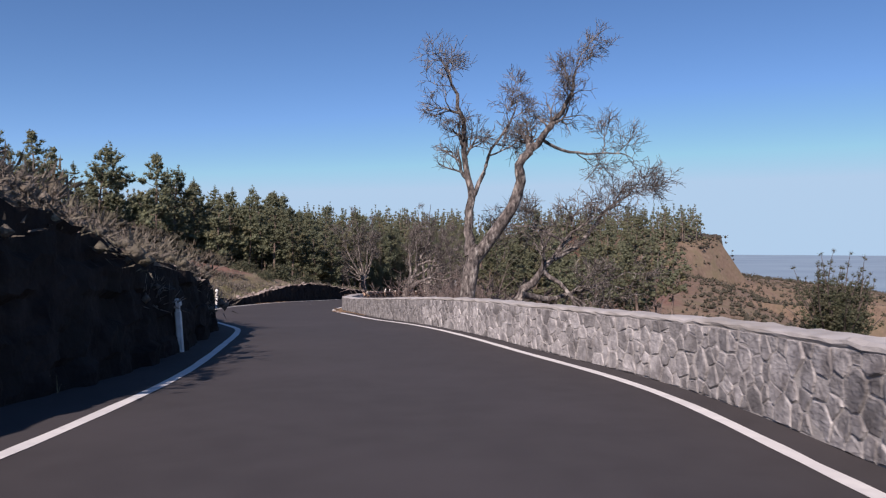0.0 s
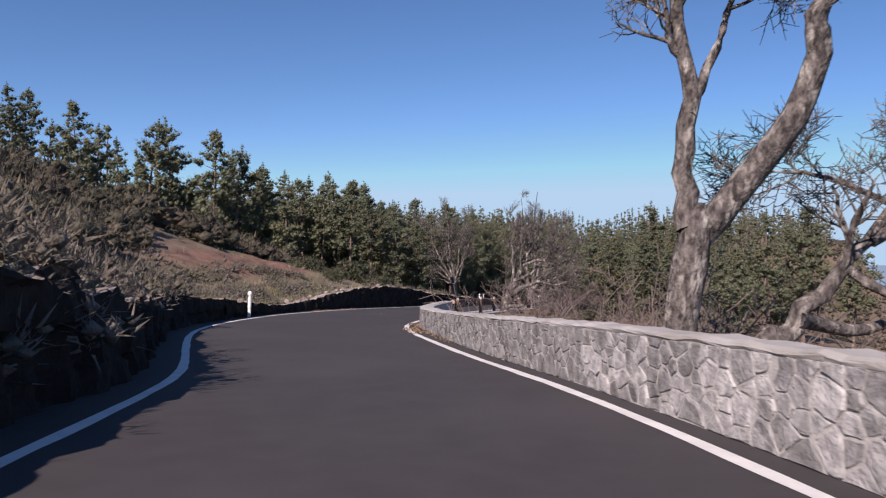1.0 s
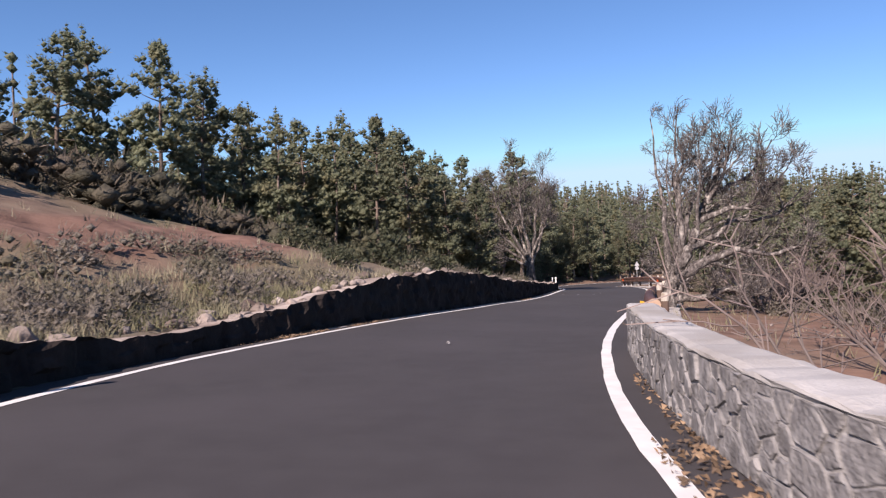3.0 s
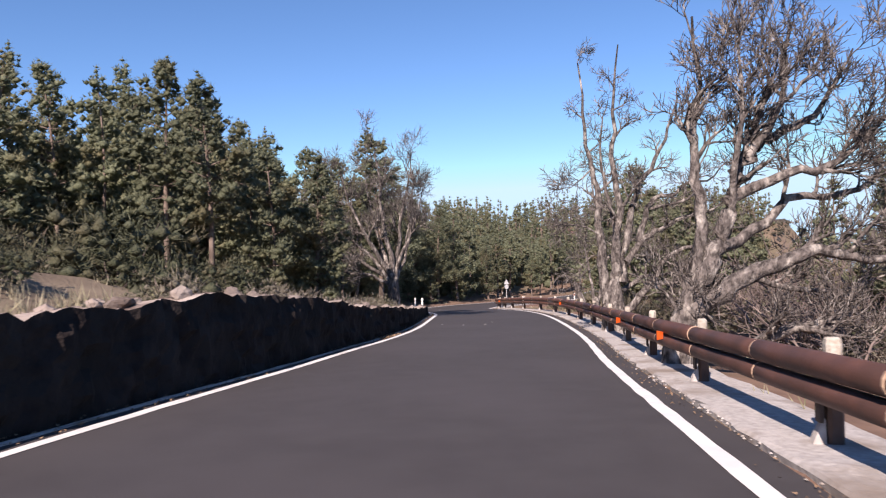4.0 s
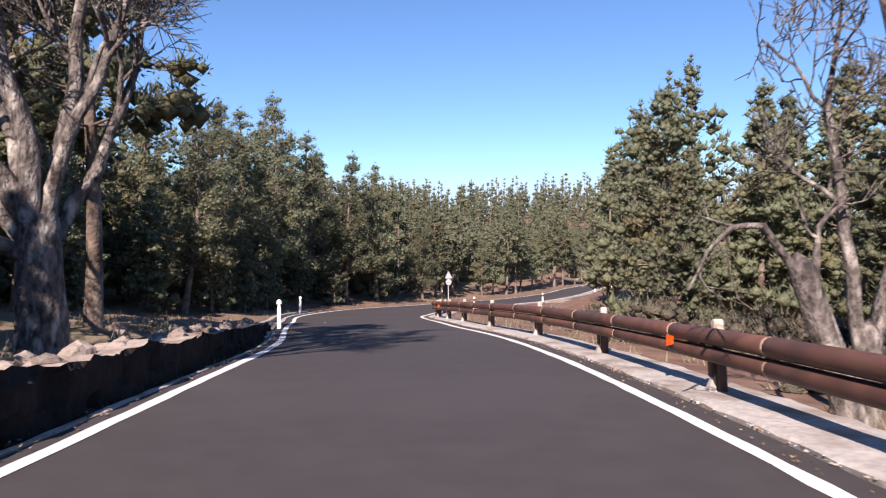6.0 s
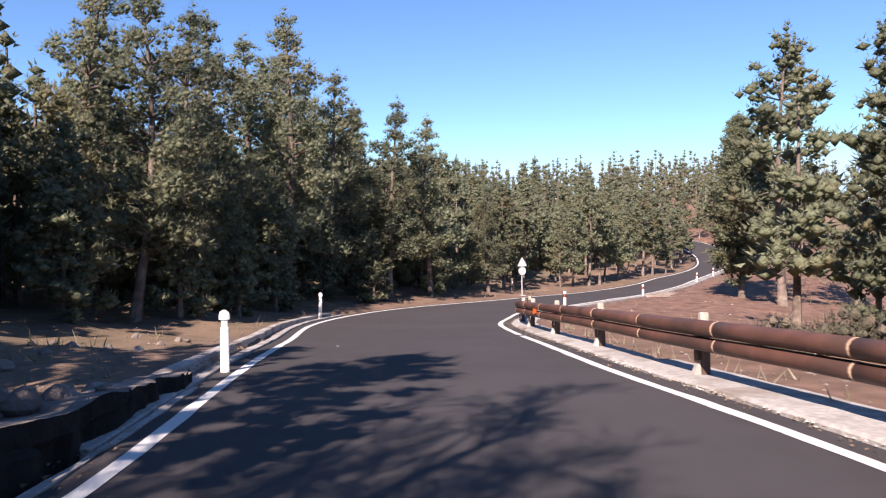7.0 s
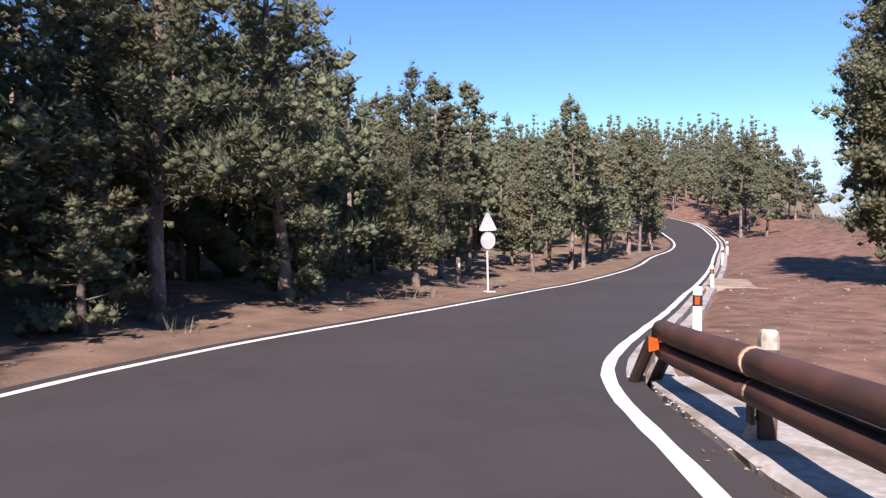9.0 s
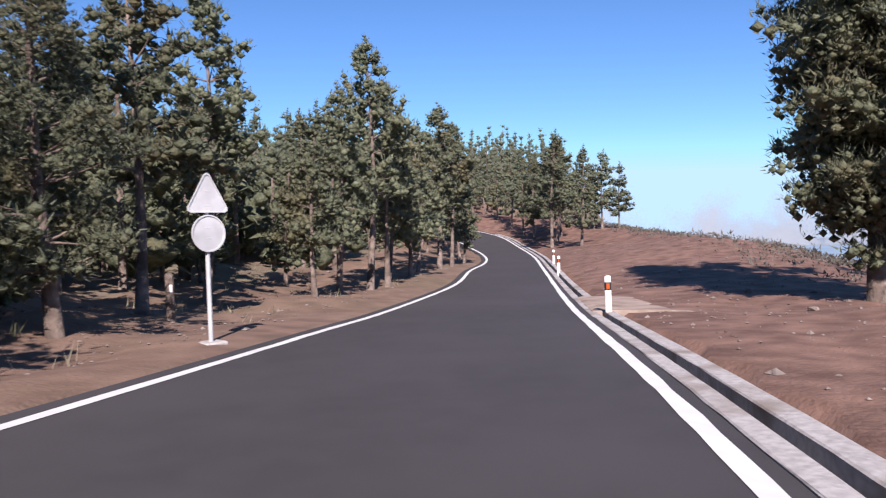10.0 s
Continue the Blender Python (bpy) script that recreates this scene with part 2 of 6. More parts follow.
    def blades(self, base, tip, width, rng):
        """Thin triangles from arrays of base and tip points."""
        self.chunks.append((np.asarray(base), np.asarray(tip), np.asarray(width)[:, None] * unit(rng.normal(size=(len(base), 3)))))

    def mesh(self, name, smooth=False):
        me = bpy.data.meshes.new(name)
        v, f = list(self.v), list(self.f)
        if self.chunks:
            base = np.concatenate([c[0] for c in self.chunks])
            tip = np.concatenate([c[1] for c in self.chunks])
            side = np.concatenate([c[2] for c in self.chunks])
            mid = base + (tip - base) * 0.35
            tri = np.stack([mid - side, mid + side, tip], 1).reshape(-1, 3)
            n0 = len(v)
            if n0 == 0:
                k = len(tri) // 3
                me.vertices.add(len(tri))
                me.vertices.foreach_set("co", tri.astype(np.float32).ravel())
                me.loops.add(3 * k)
                me.loops.foreach_set("vertex_index", np.arange(3 * k, dtype=np.int32))
                me.polygons.add(k)
                me.polygons.foreach_set("loop_start", np.arange(0, 3 * k, 3, dtype=np.int32))
                me.update(calc_edges=True)
                return me
            v += [tuple(p) for p in tri.tolist()]
            f += [(n0 + i, n0 + i + 1, n0 + i + 2) for i in range(0, len(tri), 3)]
        me.from_pydata(v, [], f)
        if smooth:
            me.polygons.foreach_set("use_smooth", [True] * len(me.polygons))
        me.update()
        return me


def unit(a):
    return a / np.maximum(np.linalg.norm(a, axis=-1, keepdims=True), 1e-9)


def part(name, what, mat, parent=None, label="", smooth=False):
    """Links a Build or a ready mesh as one object."""
    me = what.mesh(name, smooth) if isinstance(what, Build) else what
    if not me.materials:
        me.materials.append(mat)
    ob = new(name, me)
    if parent:
        ob.parent = parent
    if label:
        tagged(ob, label)
    return ob


def thing(name, label, category, group="", kind="", at=None):
    ob = new(name)
    if at is not None:
        ob.matrix_basis = at
    return tagged(ob, label, category, group, kind)


# ---- the road's plan ----
LEFT = [(-3.20, -40.00), (-3.29, -25.00), (-3.38, -12.00), (-3.39, -3.00), (-3.37, 4.00), (-3.68, 9.52), (-4.68, 16.13), (-6.03, 21.60), (-8.59, 26.98), (-10.59, 31.64), (-11.46, 36.29), (-11.74, 41.02), (-10.99, 46.41), (-10.12, 52.04), (-9.04, 57.88), (-8.19, 63.67), (-7.36, 69.38), (-6.78, 76.99), (-6.41, 85.00), (-6.96, 92.01), (-7.31, 99.01), (-7.75, 105.00), (-6.80, 110.57), (-4.96, 115.15), (-2.09, 119.24), (0.95, 123.34), (4.10, 127.69), (7.94, 133.17), (13.19, 140.41), (17.14, 146.63), (20.40, 150.99), (24.00, 157.00), (27.40, 163.80), (29.40, 168.80), (31.00, 174.00), (31.50, 181.00), (30.50, 190.00), (28.00, 199.00)]
RIGHT = [(3.33, -40.00), (3.22, -25.00), (3.08, -12.00), (2.90, -3.00), (2.70, 4.00), (2.64, 9.17), (1.09, 14.66), (-0.20, 19.12), (-2.26, 25.12), (-4.20, 30.71), (-5.31, 35.57), (-5.53, 40.50), (-5.30, 45.80), (-4.59, 51.82), (-3.82, 57.63), (-2.85, 63.37), (-2.17, 69.19), (-1.51, 76.99), (-1.20, 85.00), (-1.67, 92.02), (-1.86, 99.00), (-1.74, 105.34), (-0.78, 109.54), (0.10, 113.19), (2.08, 116.53), (4.80, 120.66), (7.72, 125.32), (11.74, 131.59), (16.38, 138.86), (20.62, 145.73), (24.90, 152.60), (27.90, 157.60), (31.00, 163.20), (34.00, 169.50), (36.60, 176.50), (37.00, 184.00), (35.50, 193.00), (32.50, 203.00)]
# the road's level by how far along it is
LEVEL = [(-40.00, 1.71), (-20.00, 1.09), (-4.00, 0.52), (0.00, 0.07), (4.00, -0.24), (8.00, -0.45), (12.00, -0.64), (16.00, -0.77), (20.00, -0.97), (24.00, -1.25), (28.00, -1.46), (32.00, -1.68), (36.00, -1.90), (40.00, -2.11), (44.00, -2.30), (48.00, -2.50), (52.00, -2.73), (56.00, -2.97), (60.00, -3.21), (64.00, -3.48), (68.00, -3.70), (72.00, -3.90), (76.00, -4.10), (80.00, -4.32), (84.00, -4.57), (88.00, -4.82), (92.00, -5.09), (96.00, -5.35), (100.00, -5.66), (104.00, -5.94), (108.00, -6.19), (112.00, -6.40), (116.00, -6.60), (120.00, -6.78), (126.00, -7.01), (130.00, -7.19), (135.00, -7.30), (140.00, -7.31), (145.00, -7.19), (150.00, -7.10), (155.00, -7.02), (160.00, -6.93), (165.00, -6.75), (169.00, -6.50), (173.00, -6.10), (178.00, -5.50), (184.00, -4.80), (190.00, -4.20), (202.00, -3.40)]


def glide(rows, n):
    """A smooth line through the rows, n steps from each to the next."""
    p = np.asarray(rows, float)
    p = np.concatenate([[2 * p[0] - p[1]], p, [2 * p[-1] - p[-2]]])
    out = []
    for i in range(1, len(p) - 2):
        for k in range(n):
            t = k / n
            out.append(0.5 * (2 * p[i] + (p[i + 1] - p[i - 1]) * t + (2 * p[i - 1] - 5 * p[i] + 4 * p[i + 1] - p[i + 2]) * t * t + (3 * p[i] - p[i - 1] - 3 * p[i + 1] + p[i + 2]) * t**3))
    return np.array(out + [p[-2]])


def square_stations():
    """Stations half a metre apart down the middle, each with its edges square to the road."""
    fine_l, fine_r = glide(LEFT, 24), glide(RIGHT, 24)
    mid = (fine_l + fine_r) / 2
    run = np.r_[0, np.cumsum(np.linalg.norm(np.diff(mid, axis=0), axis=1))]
    want = np.arange(3.0, run[-1] - 3.0, 0.5)
    c = np.stack([np.interp(want, run, mid[:, k]) for k in (0, 1)], 1)
    for _ in range(3):
        smooth = c.copy()
        smooth[1:-1] = (c[:-2] + 2 * c[1:-1] + c[2:]) / 4
        c = smooth
    lev = glide(LEVEL, 6)
    z = np.interp(c[:, 1], lev[:, 0], lev[:, 1])
    t = unit(np.gradient(c, axis=0))

    def meet(line, i):
        g = (line - c[i]) @ t[i]
        ok = np.where((g[:-1] <= 0) & (g[1:] > 0) & (np.linalg.norm(line[:-1] - c[i], axis=1) < 12))[0]
        k = ok[0]
        return line[k] + (line[k + 1] - line[k]) * (-g[k] / (g[k + 1] - g[k]))
    rows = [(meet(fine_l, i), meet(fine_r, i), z[i]) for i in range(6, len(c) - 6)]
    left, right = np.array([r[0] for r in rows]), np.array([r[1] for r in rows])
    for e in (left, right):
        for _ in range(18):
            e[1:-1] = (e[:-2] + 2 * e[1:-1] + e[2:]) / 4
    return left, right, np.array([r[2] for r in rows])


EDGE_L, EDGE_R, LEV = square_stations()
MIDDLE = (EDGE_L + EDGE_R) / 2
ACROSS = unit(EDGE_R - EDGE_L)
WIDTH = np.linalg.norm(EDGE_R - EDGE_L, axis=1)


def smooth_step(a, b, x):
    t = np.clip((x - a) / (b - a), 0, 1)
    return t * t * (3 - 2 * t)


def fbm(x, y, f, seed=0):
    """Cheap smooth noise from a few turned sine waves, about -1 to 1."""
    s = np.zeros_like(x)
    a = 1.0
    for k in range(4):
        c, d = math.cos(1.3 * k + seed), math.sin(1.3 * k + seed)
        s = s + a * np.sin(f * (c * x + d * y) + 2.1 * k + seed) * np.sin(f * (-d * x + c * y) * 0.83 + 1.7 * seed + k)
        a, f = a * 0.55, f * 2.07
    return s / 1.6


def near_road(x, y):
    """For arrays of places: station, distance beyond the left edge, beyond the right edge, and road level."""
    st = np.zeros(x.shape, int)
    flat = np.stack([x.ravel(), y.ravel()], 1)
    for i in range(0, len(flat), 4000):
        d = ((flat[i:i + 4000, None] - MIDDLE[None]) ** 2).sum(-1)
        st.ravel()[i:i + 4000] = d.argmin(1)
    u = (x - EDGE_L[st, 0]) * ACROSS[st, 0] + (y - EDGE_L[st, 1]) * ACROSS[st, 1]
    return st, -u, u - WIDTH[st], LEV[st]


# the cut bank's height along the road
BANK = ([-40, 4, 8, 10, 12, 16, 20, 24, 30, 33, 36, 39, 42, 44, 46, 48, 51, 55, 59, 63, 67, 72, 77, 82, 88, 92],
        [2.7, 2.6, 2.4, 2.05, 1.8, 1.4, 1.2, 0.95, 0.95, 0.85, 0.72, 0.55, 0.3, 0.35, 0.5, 0.75, 1.0, 1.2, 1.12, 0.9, 0.78, 0.6, 0.45, 0.4, 0.3, 0.05])


def terrain(x, y):
    x, y = np.asarray(x, float), np.asarray(y, float)
    st, dl, dr, zr = near_road(x, y)
    sy = MIDDLE[st, 1]
    rough = fbm(x, y, 0.55, 0.3) * 0.22 + fbm(x, y, 1.7, 2.0) * 0.08
    # uphill side: a cut bank, then the slope
    bank = np.interp(sy, *BANK)
    slope = np.interp(sy, [-40, 20, 30, 45, 50, 54, 58, 65, 72, 80, 90, 100, 170], [0.40, 0.37, 0.36, 0.34, 0.31, 0.25, 0.13, 0.10, 0.08, 0.06, 0.05, 0.07, 0.09])
    run = np.interp(sy, [0, 15, 26, 38, 90], [0.6, 0.6, 0.5, 0.35, 0.35])
    foot = np.interp(sy, [0, 30, 36, 42, 90], [1.05, 1.05, 0.95, 0.82, 0.75]) + np.interp(sy, [-20, 5, 10, 14], [1.2, 1.0, 0.4, 0.0])
    wob = fbm(x, y, 1.1, 5.0) * 0.18
    left = zr + bank * smooth_step(0, 1, (dl - foot - np.maximum(wob, 0) * np.minimum(bank, 1)) / run) + slope * np.maximum(dl - 2.2, 0)
    left = left + rough * np.clip((dl - 0.6) / 2.5, 0, 1.2) * np.where(bank > 0.02, 1.0, 0.45)
    # downhill side
    r0 = np.interp(sy, [40, 48, 75, 100, 115, 130, 160], [-0.55, -0.12, -0.12, -0.08, 0.02, 0.03, 0.08])
    r1 = np.interp(sy, [40, 52, 75, 100, 112, 122, 132, 142, 150, 165], [-0.16, -0.03, -0.03, -0.015, 0.0, -0.005, 0.02, 0.10, 0.18, 0.18])
    r2 = np.interp(sy, [40, 52, 75, 100, 112, 122, 132, 142, 150, 165], [-0.20, -0.17, -0.15, -0.12, -0.15, -0.22, -0.26, -0.28, -0.28, -0.24])
    d = np.maximum(dr - 1.25, 0)
    right = zr + r0 * smooth_step(0.0, 0.5, d) + r1 * (8 - np.log1p(np.exp((8 - d) / 1.2)) * 1.2) + r2 * np.log1p(np.exp(np.minimum((d - 8) / 1.2, 14 / 1.2))) * 1.2 - 0.17 * np.maximum(d - 23, 0)
    right = right + rough * np.clip(d / 3, 0, 1) * 0.6
    z = np.where(dl > 0.15, left, np.where(dr > 0.15, right, zr - 0.22))
    z = np.where((dl > 0.15) | (dr > 0.15), np.where(np.minimum(np.maximum(dl, dr), 0.4) < 0.4, zr - 0.05, z), z)
    # beds of the drains and the paved strip before the wall
    dip = np.where((dr > 0.15) & (dr < 0.75) & (sy > 112.6), 0.46, 0.0) + np.where((dr > 0.15) & (dr < 1.25) & (sy < 44), 0.06, 0.0)
    dip = dip + np.where((dl > 0.15) & (dl < 0.9) & (sy > 87) & (sy < 110.5), 0.24, 0.0) + np.where((dl > 0.15) & (dl < 0.95 + np.interp(sy, [-20, 5, 10, 14], [1.2, 1.0, 0.4, 0.0])) & (sy < 87), 0.05, 0.0)
    z = z - dip
    # far land
    ahead = smooth_step(168, 250, y)
    ridge = -6 + 10.5 * ahead - 60 * smooth_step(300, 700, y)
    edge = np.minimum(86, 0.78 * (y - 118)) + 3 * fbm(y, y, 0.2, 1.0)
    ridge = ridge - (13 * smooth_step(0, 6, x - edge) + 0.12 * np.clip(x - edge - 6, 0, 160)) * smooth_step(140, 172, y)
    far_left = np.clip(zr + np.interp(y, [48, 66], [8.0, 2.8]) + 0.14 * (-x - 25), -60, 60)
    far_right = np.clip(-9 - 0.24 * (x - 30), -85, 0)
    far = np.where(x < -40, np.maximum(far_left, ridge), np.where(y > 150, np.where(x > 30, np.maximum(far_right, ridge), ridge), far_right))
    k = np.maximum(smooth_step(30, 60, np.maximum(dl, dr)), smooth_step(190, 210, y))
    z = z * (1 - k) + (far + fbm(x, y, 0.05, 3.0) * 1.5 * ahead) * k
    out = smooth_step(320, 900, np.hypot(x, y - 60))
    return z * (1 - out) + (-85 + 95 * smooth_step(-200, -500, x)) * out


def level_at(x, y):
    return float(terrain(np.array([x]), np.array([y]))[0])


def at_station(s, off, side):
    """A place off metres outside the left (-1) or right (+1) edge at station s (may be between two)."""
    i = min(int(s), len(LEV) - 2)
    t = s - i
    e = EDGE_R if side > 0 else EDGE_L
    p = e[i] * (1 - t) + e[i + 1] * t
    a = unit(ACROSS[i] * (1 - t) + ACROSS[i + 1] * t)
    q = p + a * off * side
    return Vector((q[0], q[1], LEV[i] * (1 - t) + LEV[i + 1] * t))


def station_of(y, side):
    e = EDGE_R if side > 0 else EDGE_L
    i = min(max(int(np.searchsorted(e[:, 1], y)) - 1, 0), len(e) - 2)
    y = min(y, e[-1, 1])
    return i + (y - e[i, 1]) / (e[i + 1, 1] - e[i, 1])


def stations(y0, y1, side, gap):
    """Stations from y0 to y1 along an edge, about gap metres apart."""
    s0, s1 = station_of(y0, side), station_of(y1, side)
    fine = np.linspace(s0, s1, 400)
    pts = np.array([at_station(s, 0, side)[:2] for s in fine])
    run = np.r_[0, np.cumsum(np.linalg.norm(np.diff(pts, axis=0), axis=1))]
    return list(np.interp(np.linspace(0, run[-1], max(2, round(run[-1] / gap) + 1)), run, fine))


def strip(name, y0, y1, side, profile, mat, gap=0.5, wobble=0.0, seed=0):
    """A ribbon along an edge; profile: rows of (offset outside the edge, height)."""
    rng = np.random.default_rng(seed)
    b = Build()
    ss = stations(y0, y1, side, gap)
    n = len(profile)
    for s in ss:
        for o, h in profile:
            p = at_station(s, o + rng.normal() * wobble, side)
            b.v.append((p.x, p.y, p.z + h + rng.normal() * wobble * 0.3))
    for i in range(len(ss) - 1):
        for k in range(n - 1):
            q = i * n + k
            face = (q, q + 1, q + n + 1, q + n)
            b.f.append(face if side < 0 else face[::-1])
    b.f.append(tuple(range(n)))
    b.f.append(tuple((len(ss) - 1) * n + k for k in reversed(range(n))))
    me = b.mesh(name)
    bm = bmesh.new()
    bm.from_mesh(me)
    bmesh.ops.recalc_face_normals(bm, faces=bm.faces)
    bm.to_mesh(me)
    bm.free()
    return part(name, me, mat)


# ---- ground ----
def build_ground():
    def axis(lo, hi, step, far_lo, far_hi):
        mid = np.arange(lo, hi + 0.01, step)
        def grow(start, end):
            out, s, p = [], step, start
            while abs(p - start) < abs(end - start):
                s *= 1.16
                p = p + s * (1 if end > start else -1)
                out.append(p)
            return out
        return np.array(grow(lo, far_lo)[::-1] + list(mid) + grow(hi, far_hi))
    xs, ys = axis(-38, 40, 0.55, -4600, 4600), axis(-25, 198, 0.55, -4600, 4600)
    gx, gy = np.meshgrid(xs, ys)
    gz = terrain(gx, gy)
    nx, ny = len(xs), len(ys)
    me = bpy.data.meshes.new("ground")
    me.vertices.add(nx * ny)
    me.vertices.foreach_set("co", np.stack([gx, gy, gz], -1).astype(np.float32).ravel())
    i = np.arange(nx * ny).reshape(ny, nx)
    quad = np.stack([i[:-1, :-1], i[:-1, 1:], i[1:, 1:], i[1:, :-1]], -1).reshape(-1, 4)
    me.loops.add(quad.size)
    me.loops.foreach_set("vertex_index", quad.astype(np.int32).ravel())
    me.polygons.add(len(quad))
    me.polygons.foreach_set("loop_start", np.arange(0, quad.size, 4, dtype=np.int32))
    me.polygons.foreach_set("use_smooth", np.ones(len(quad), bool))
    me.update(calc_edges=True)
    # red bare earth lies open in patches; elsewhere dry, grassy soil
    st, dl, dr, zr = near_road(gx, gy)
    sy = MIDDLE[st, 1]
    patch = 0.5 + 0.5 * fbm(gx, gy, 0.13, 4.0)
    soil = np.clip((patch - 0.45) * 2.5, 0, 1) * 0.4
    soil = np.where((dl > 4) & (dl < 15) & (sy > 40) & (sy < 66), np.maximum(soil, smooth_step(-0.4, 0.5, dl - np.interp(sy, [42, 46, 50, 60], [6.7, 5.6, 4.4, 4.8]) + 0.8 * (patch - 0.5)) * smooth_step(10.2, 9.2, dl + 2.5 * (patch - 0.5)) * smooth_step(64, 58, sy) * smooth_step(42, 46, sy) * 0.95), soil)
    soil = np.where((dl > 0.3) & (sy > 90), np.where(dl > 7, 0.15, np.maximum(soil, 0.45 + 0.3 * patch)), soil)
    soil = np.where((dr > 0.3) & (sy > 42), np.maximum(soil, smooth_step(42, 50, sy) * (0.55 + 0.45 * patch)), soil)
    soil = np.where((dr > 2) & (sy > 20) & (sy < 46), np.maximum(soil, 0.65 + 0.35 * patch), soil)
    soil = np.where((dr > 0.3) & (sy > 108), np.maximum(soil, 0.95 - 0.7 * smooth_step(16, 24, dr + 4 * patch)), soil)
    soil = np.where((dl > 0) & (sy < 34) & (dl < 3), 0.5 * soil, soil)
    soil = soil * (1 - 0.85 * smooth_step(17, 30, dr)) * np.where(dl > 60, 0.6, 1.0)
    soil = np.where((gx > 20) & (dr > 15), np.maximum(soil, 0.22 + 0.2 * patch), soil)
    soil = np.maximum(soil, np.exp(-(((gx - 40) / 5.5) ** 2 + ((gy - 139) / 6.5) ** 2) ** 2))
    at = me.attributes.new("soil", "FLOAT", "POINT")
    at.data.foreach_set("value", soil.astype(np.float32).ravel())
    # the road cut's steep face: dark volcanic rock, shade put into its colour
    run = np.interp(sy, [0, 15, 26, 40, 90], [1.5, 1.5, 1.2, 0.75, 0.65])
    face_shade = np.where((dl > 0.3) & (sy < 92), smooth_step(run + 0.35, run - 0.1, dl), 0) * 0.95
    at = me.attributes.new("face_shade", "FLOAT", "POINT")
    at.data.foreach_set("value", face_shade.astype(np.float32).ravel())
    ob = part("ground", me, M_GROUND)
    return tagged(ob, "dry hillside of brown grass and red volcanic earth", "ground", kind="structure")


build_ground()

sea = Build()
for r, z in ((700, -62), (2200, -60), (4700, -58)):
    for k in range(48):
        t = 2 * math.pi * k / 48
        sea.v.append((r * math.cos(t), r * math.sin(t), z))
for i in range(2):
    for k in range(48):
        sea.f.append((i * 48 + k, (i + 1) * 48 + k, (i + 1) * 48 + (k + 1) % 48, i * 48 + (k + 1) % 48))
tagged(part("cloud_sea", sea, M_CLOUD), "pale sea of cloud far below the hills", "cloud", kind="structure")

# ---- road ----
def build_road():
    b = Build()
    cols = 9
    for i in range(len(LEV)):
        for k in range(cols):
            over_l, over_r = np.interp(MIDDLE[i, 1], [6, 13, 36, 44], [1.5, 0.80, 0.80, 0.32]), np.interp(MIDDLE[i, 1], [43.4, 44.6], [0.80, 0.36])
            o = -over_l + (WIDTH[i] + over_l + over_r) * k / (cols - 1)
            p = EDGE_L[i] + ACROSS[i] * o
            b.v.append((p[0], p[1], LEV[i] + 0.0))
    for i in range(len(LEV) - 1):
        for k in range(cols - 1):
            q = i * cols + k
            b.f.append((q, q + 1, q + cols + 1, q + cols))
    me = b.mesh("road", True)
    return tagged(part("road", me, M_ASPHALT), "smooth dark grey asphalt of a narrow mountain road", "road", kind="structure")


build_road()
LINE = [(-0.075, 0.006), (0.075, 0.006)]


def paint_line(y0, y1, side):
    b = Build()
    ss = stations(y0, y1, side, 0.5)
    rng = np.random.default_rng(int(abs(y0)) + 7)
    for s in ss:
        for o, h in LINE:
            p = at_station(s, o + rng.normal() * 0.006, side)
            b.v.append((p.x, p.y, p.z + h))
    for i in range(len(ss) - 1):
        f = (2 * i, 2 * i + 1, 2 * i + 3, 2 * i + 2)
        b.f.append(f if side > 0 else f[::-1])
    return tagged(part("road_line", b, M_PAINT), "white painted edge line on the asphalt", "road marking", kind="structure")


paint_line(-30, 190, -1)
paint_line(-30, 99.35, 1)
paint_line(99.75, 190, 1)

# ---- stone parapet wall ----
WALL_END, WALL_H, WALL_T = 43.6, 0.86, 0.42


def wall_place(s, v, out):
    """A place on the parapet: station, height above the road as if the wall stood 0.86 m high all along, distance behind its road face."""
    y = at_station(s, 0, 1).y
    off = float(np.interp(y, [8, 14, 20, 25, 30, 38, 43.6], [0.47, 0.42, 0.33, 0.38, 0.44, 0.40, 0.32]))
    tall = float(np.interp(y, [8, 14, 19, 25, 28, 31, 38, 43.6], [0.99, 0.94, 0.88, 0.81, 0.73, 0.69, 0.73, 0.79]))
    p = at_station(s, off + out, 1)
    return (p.x, p.y, p.z + v * tall)


def build_wall():
    ss = stations(-16, WALL_END, 1, 0.5)
    wall = tagged(part("parapet_wall", wall_core(ss), M_MORTAR), "grey rubble stone parapet wall along the road's edge", "wall", kind="structure")
    cap = Build()
    rng = np.random.default_rng(3)
    prof = [(0.000, WALL_H - 0.03), (-0.012, WALL_H - 0.005), (-0.004, WALL_H + 0.02), (0.05, WALL_H + 0.042), (WALL_T - 0.05, WALL_H + 0.045), (WALL_T + 0.012, WALL_H + 0.015), (WALL_T, WALL_H - 0.07)]
    cs = stations(-16, WALL_END, 1, 0.22)
    for s in cs:
        lift = rng.normal() * 0.008
        for o, h in prof:
            cap.v.append(wall_place(s, h + lift + rng.normal() * 0.005, o + rng.normal() * 0.006))
    n = len(prof)
    for i in range(len(cs) - 1):
        for k in range(n):
            r = (k + 1) % n
            cap.f.append((i * n + k, (i + 1) * n + k, (i + 1) * n + r, i * n + r))
    cap.f += [tuple(range(n)), tuple((len(cs) - 1) * n + k for k in reversed(range(n)))]
    part("wall_cap", cap, M_CAP, wall, "rough pale mortar capping")
    return wall


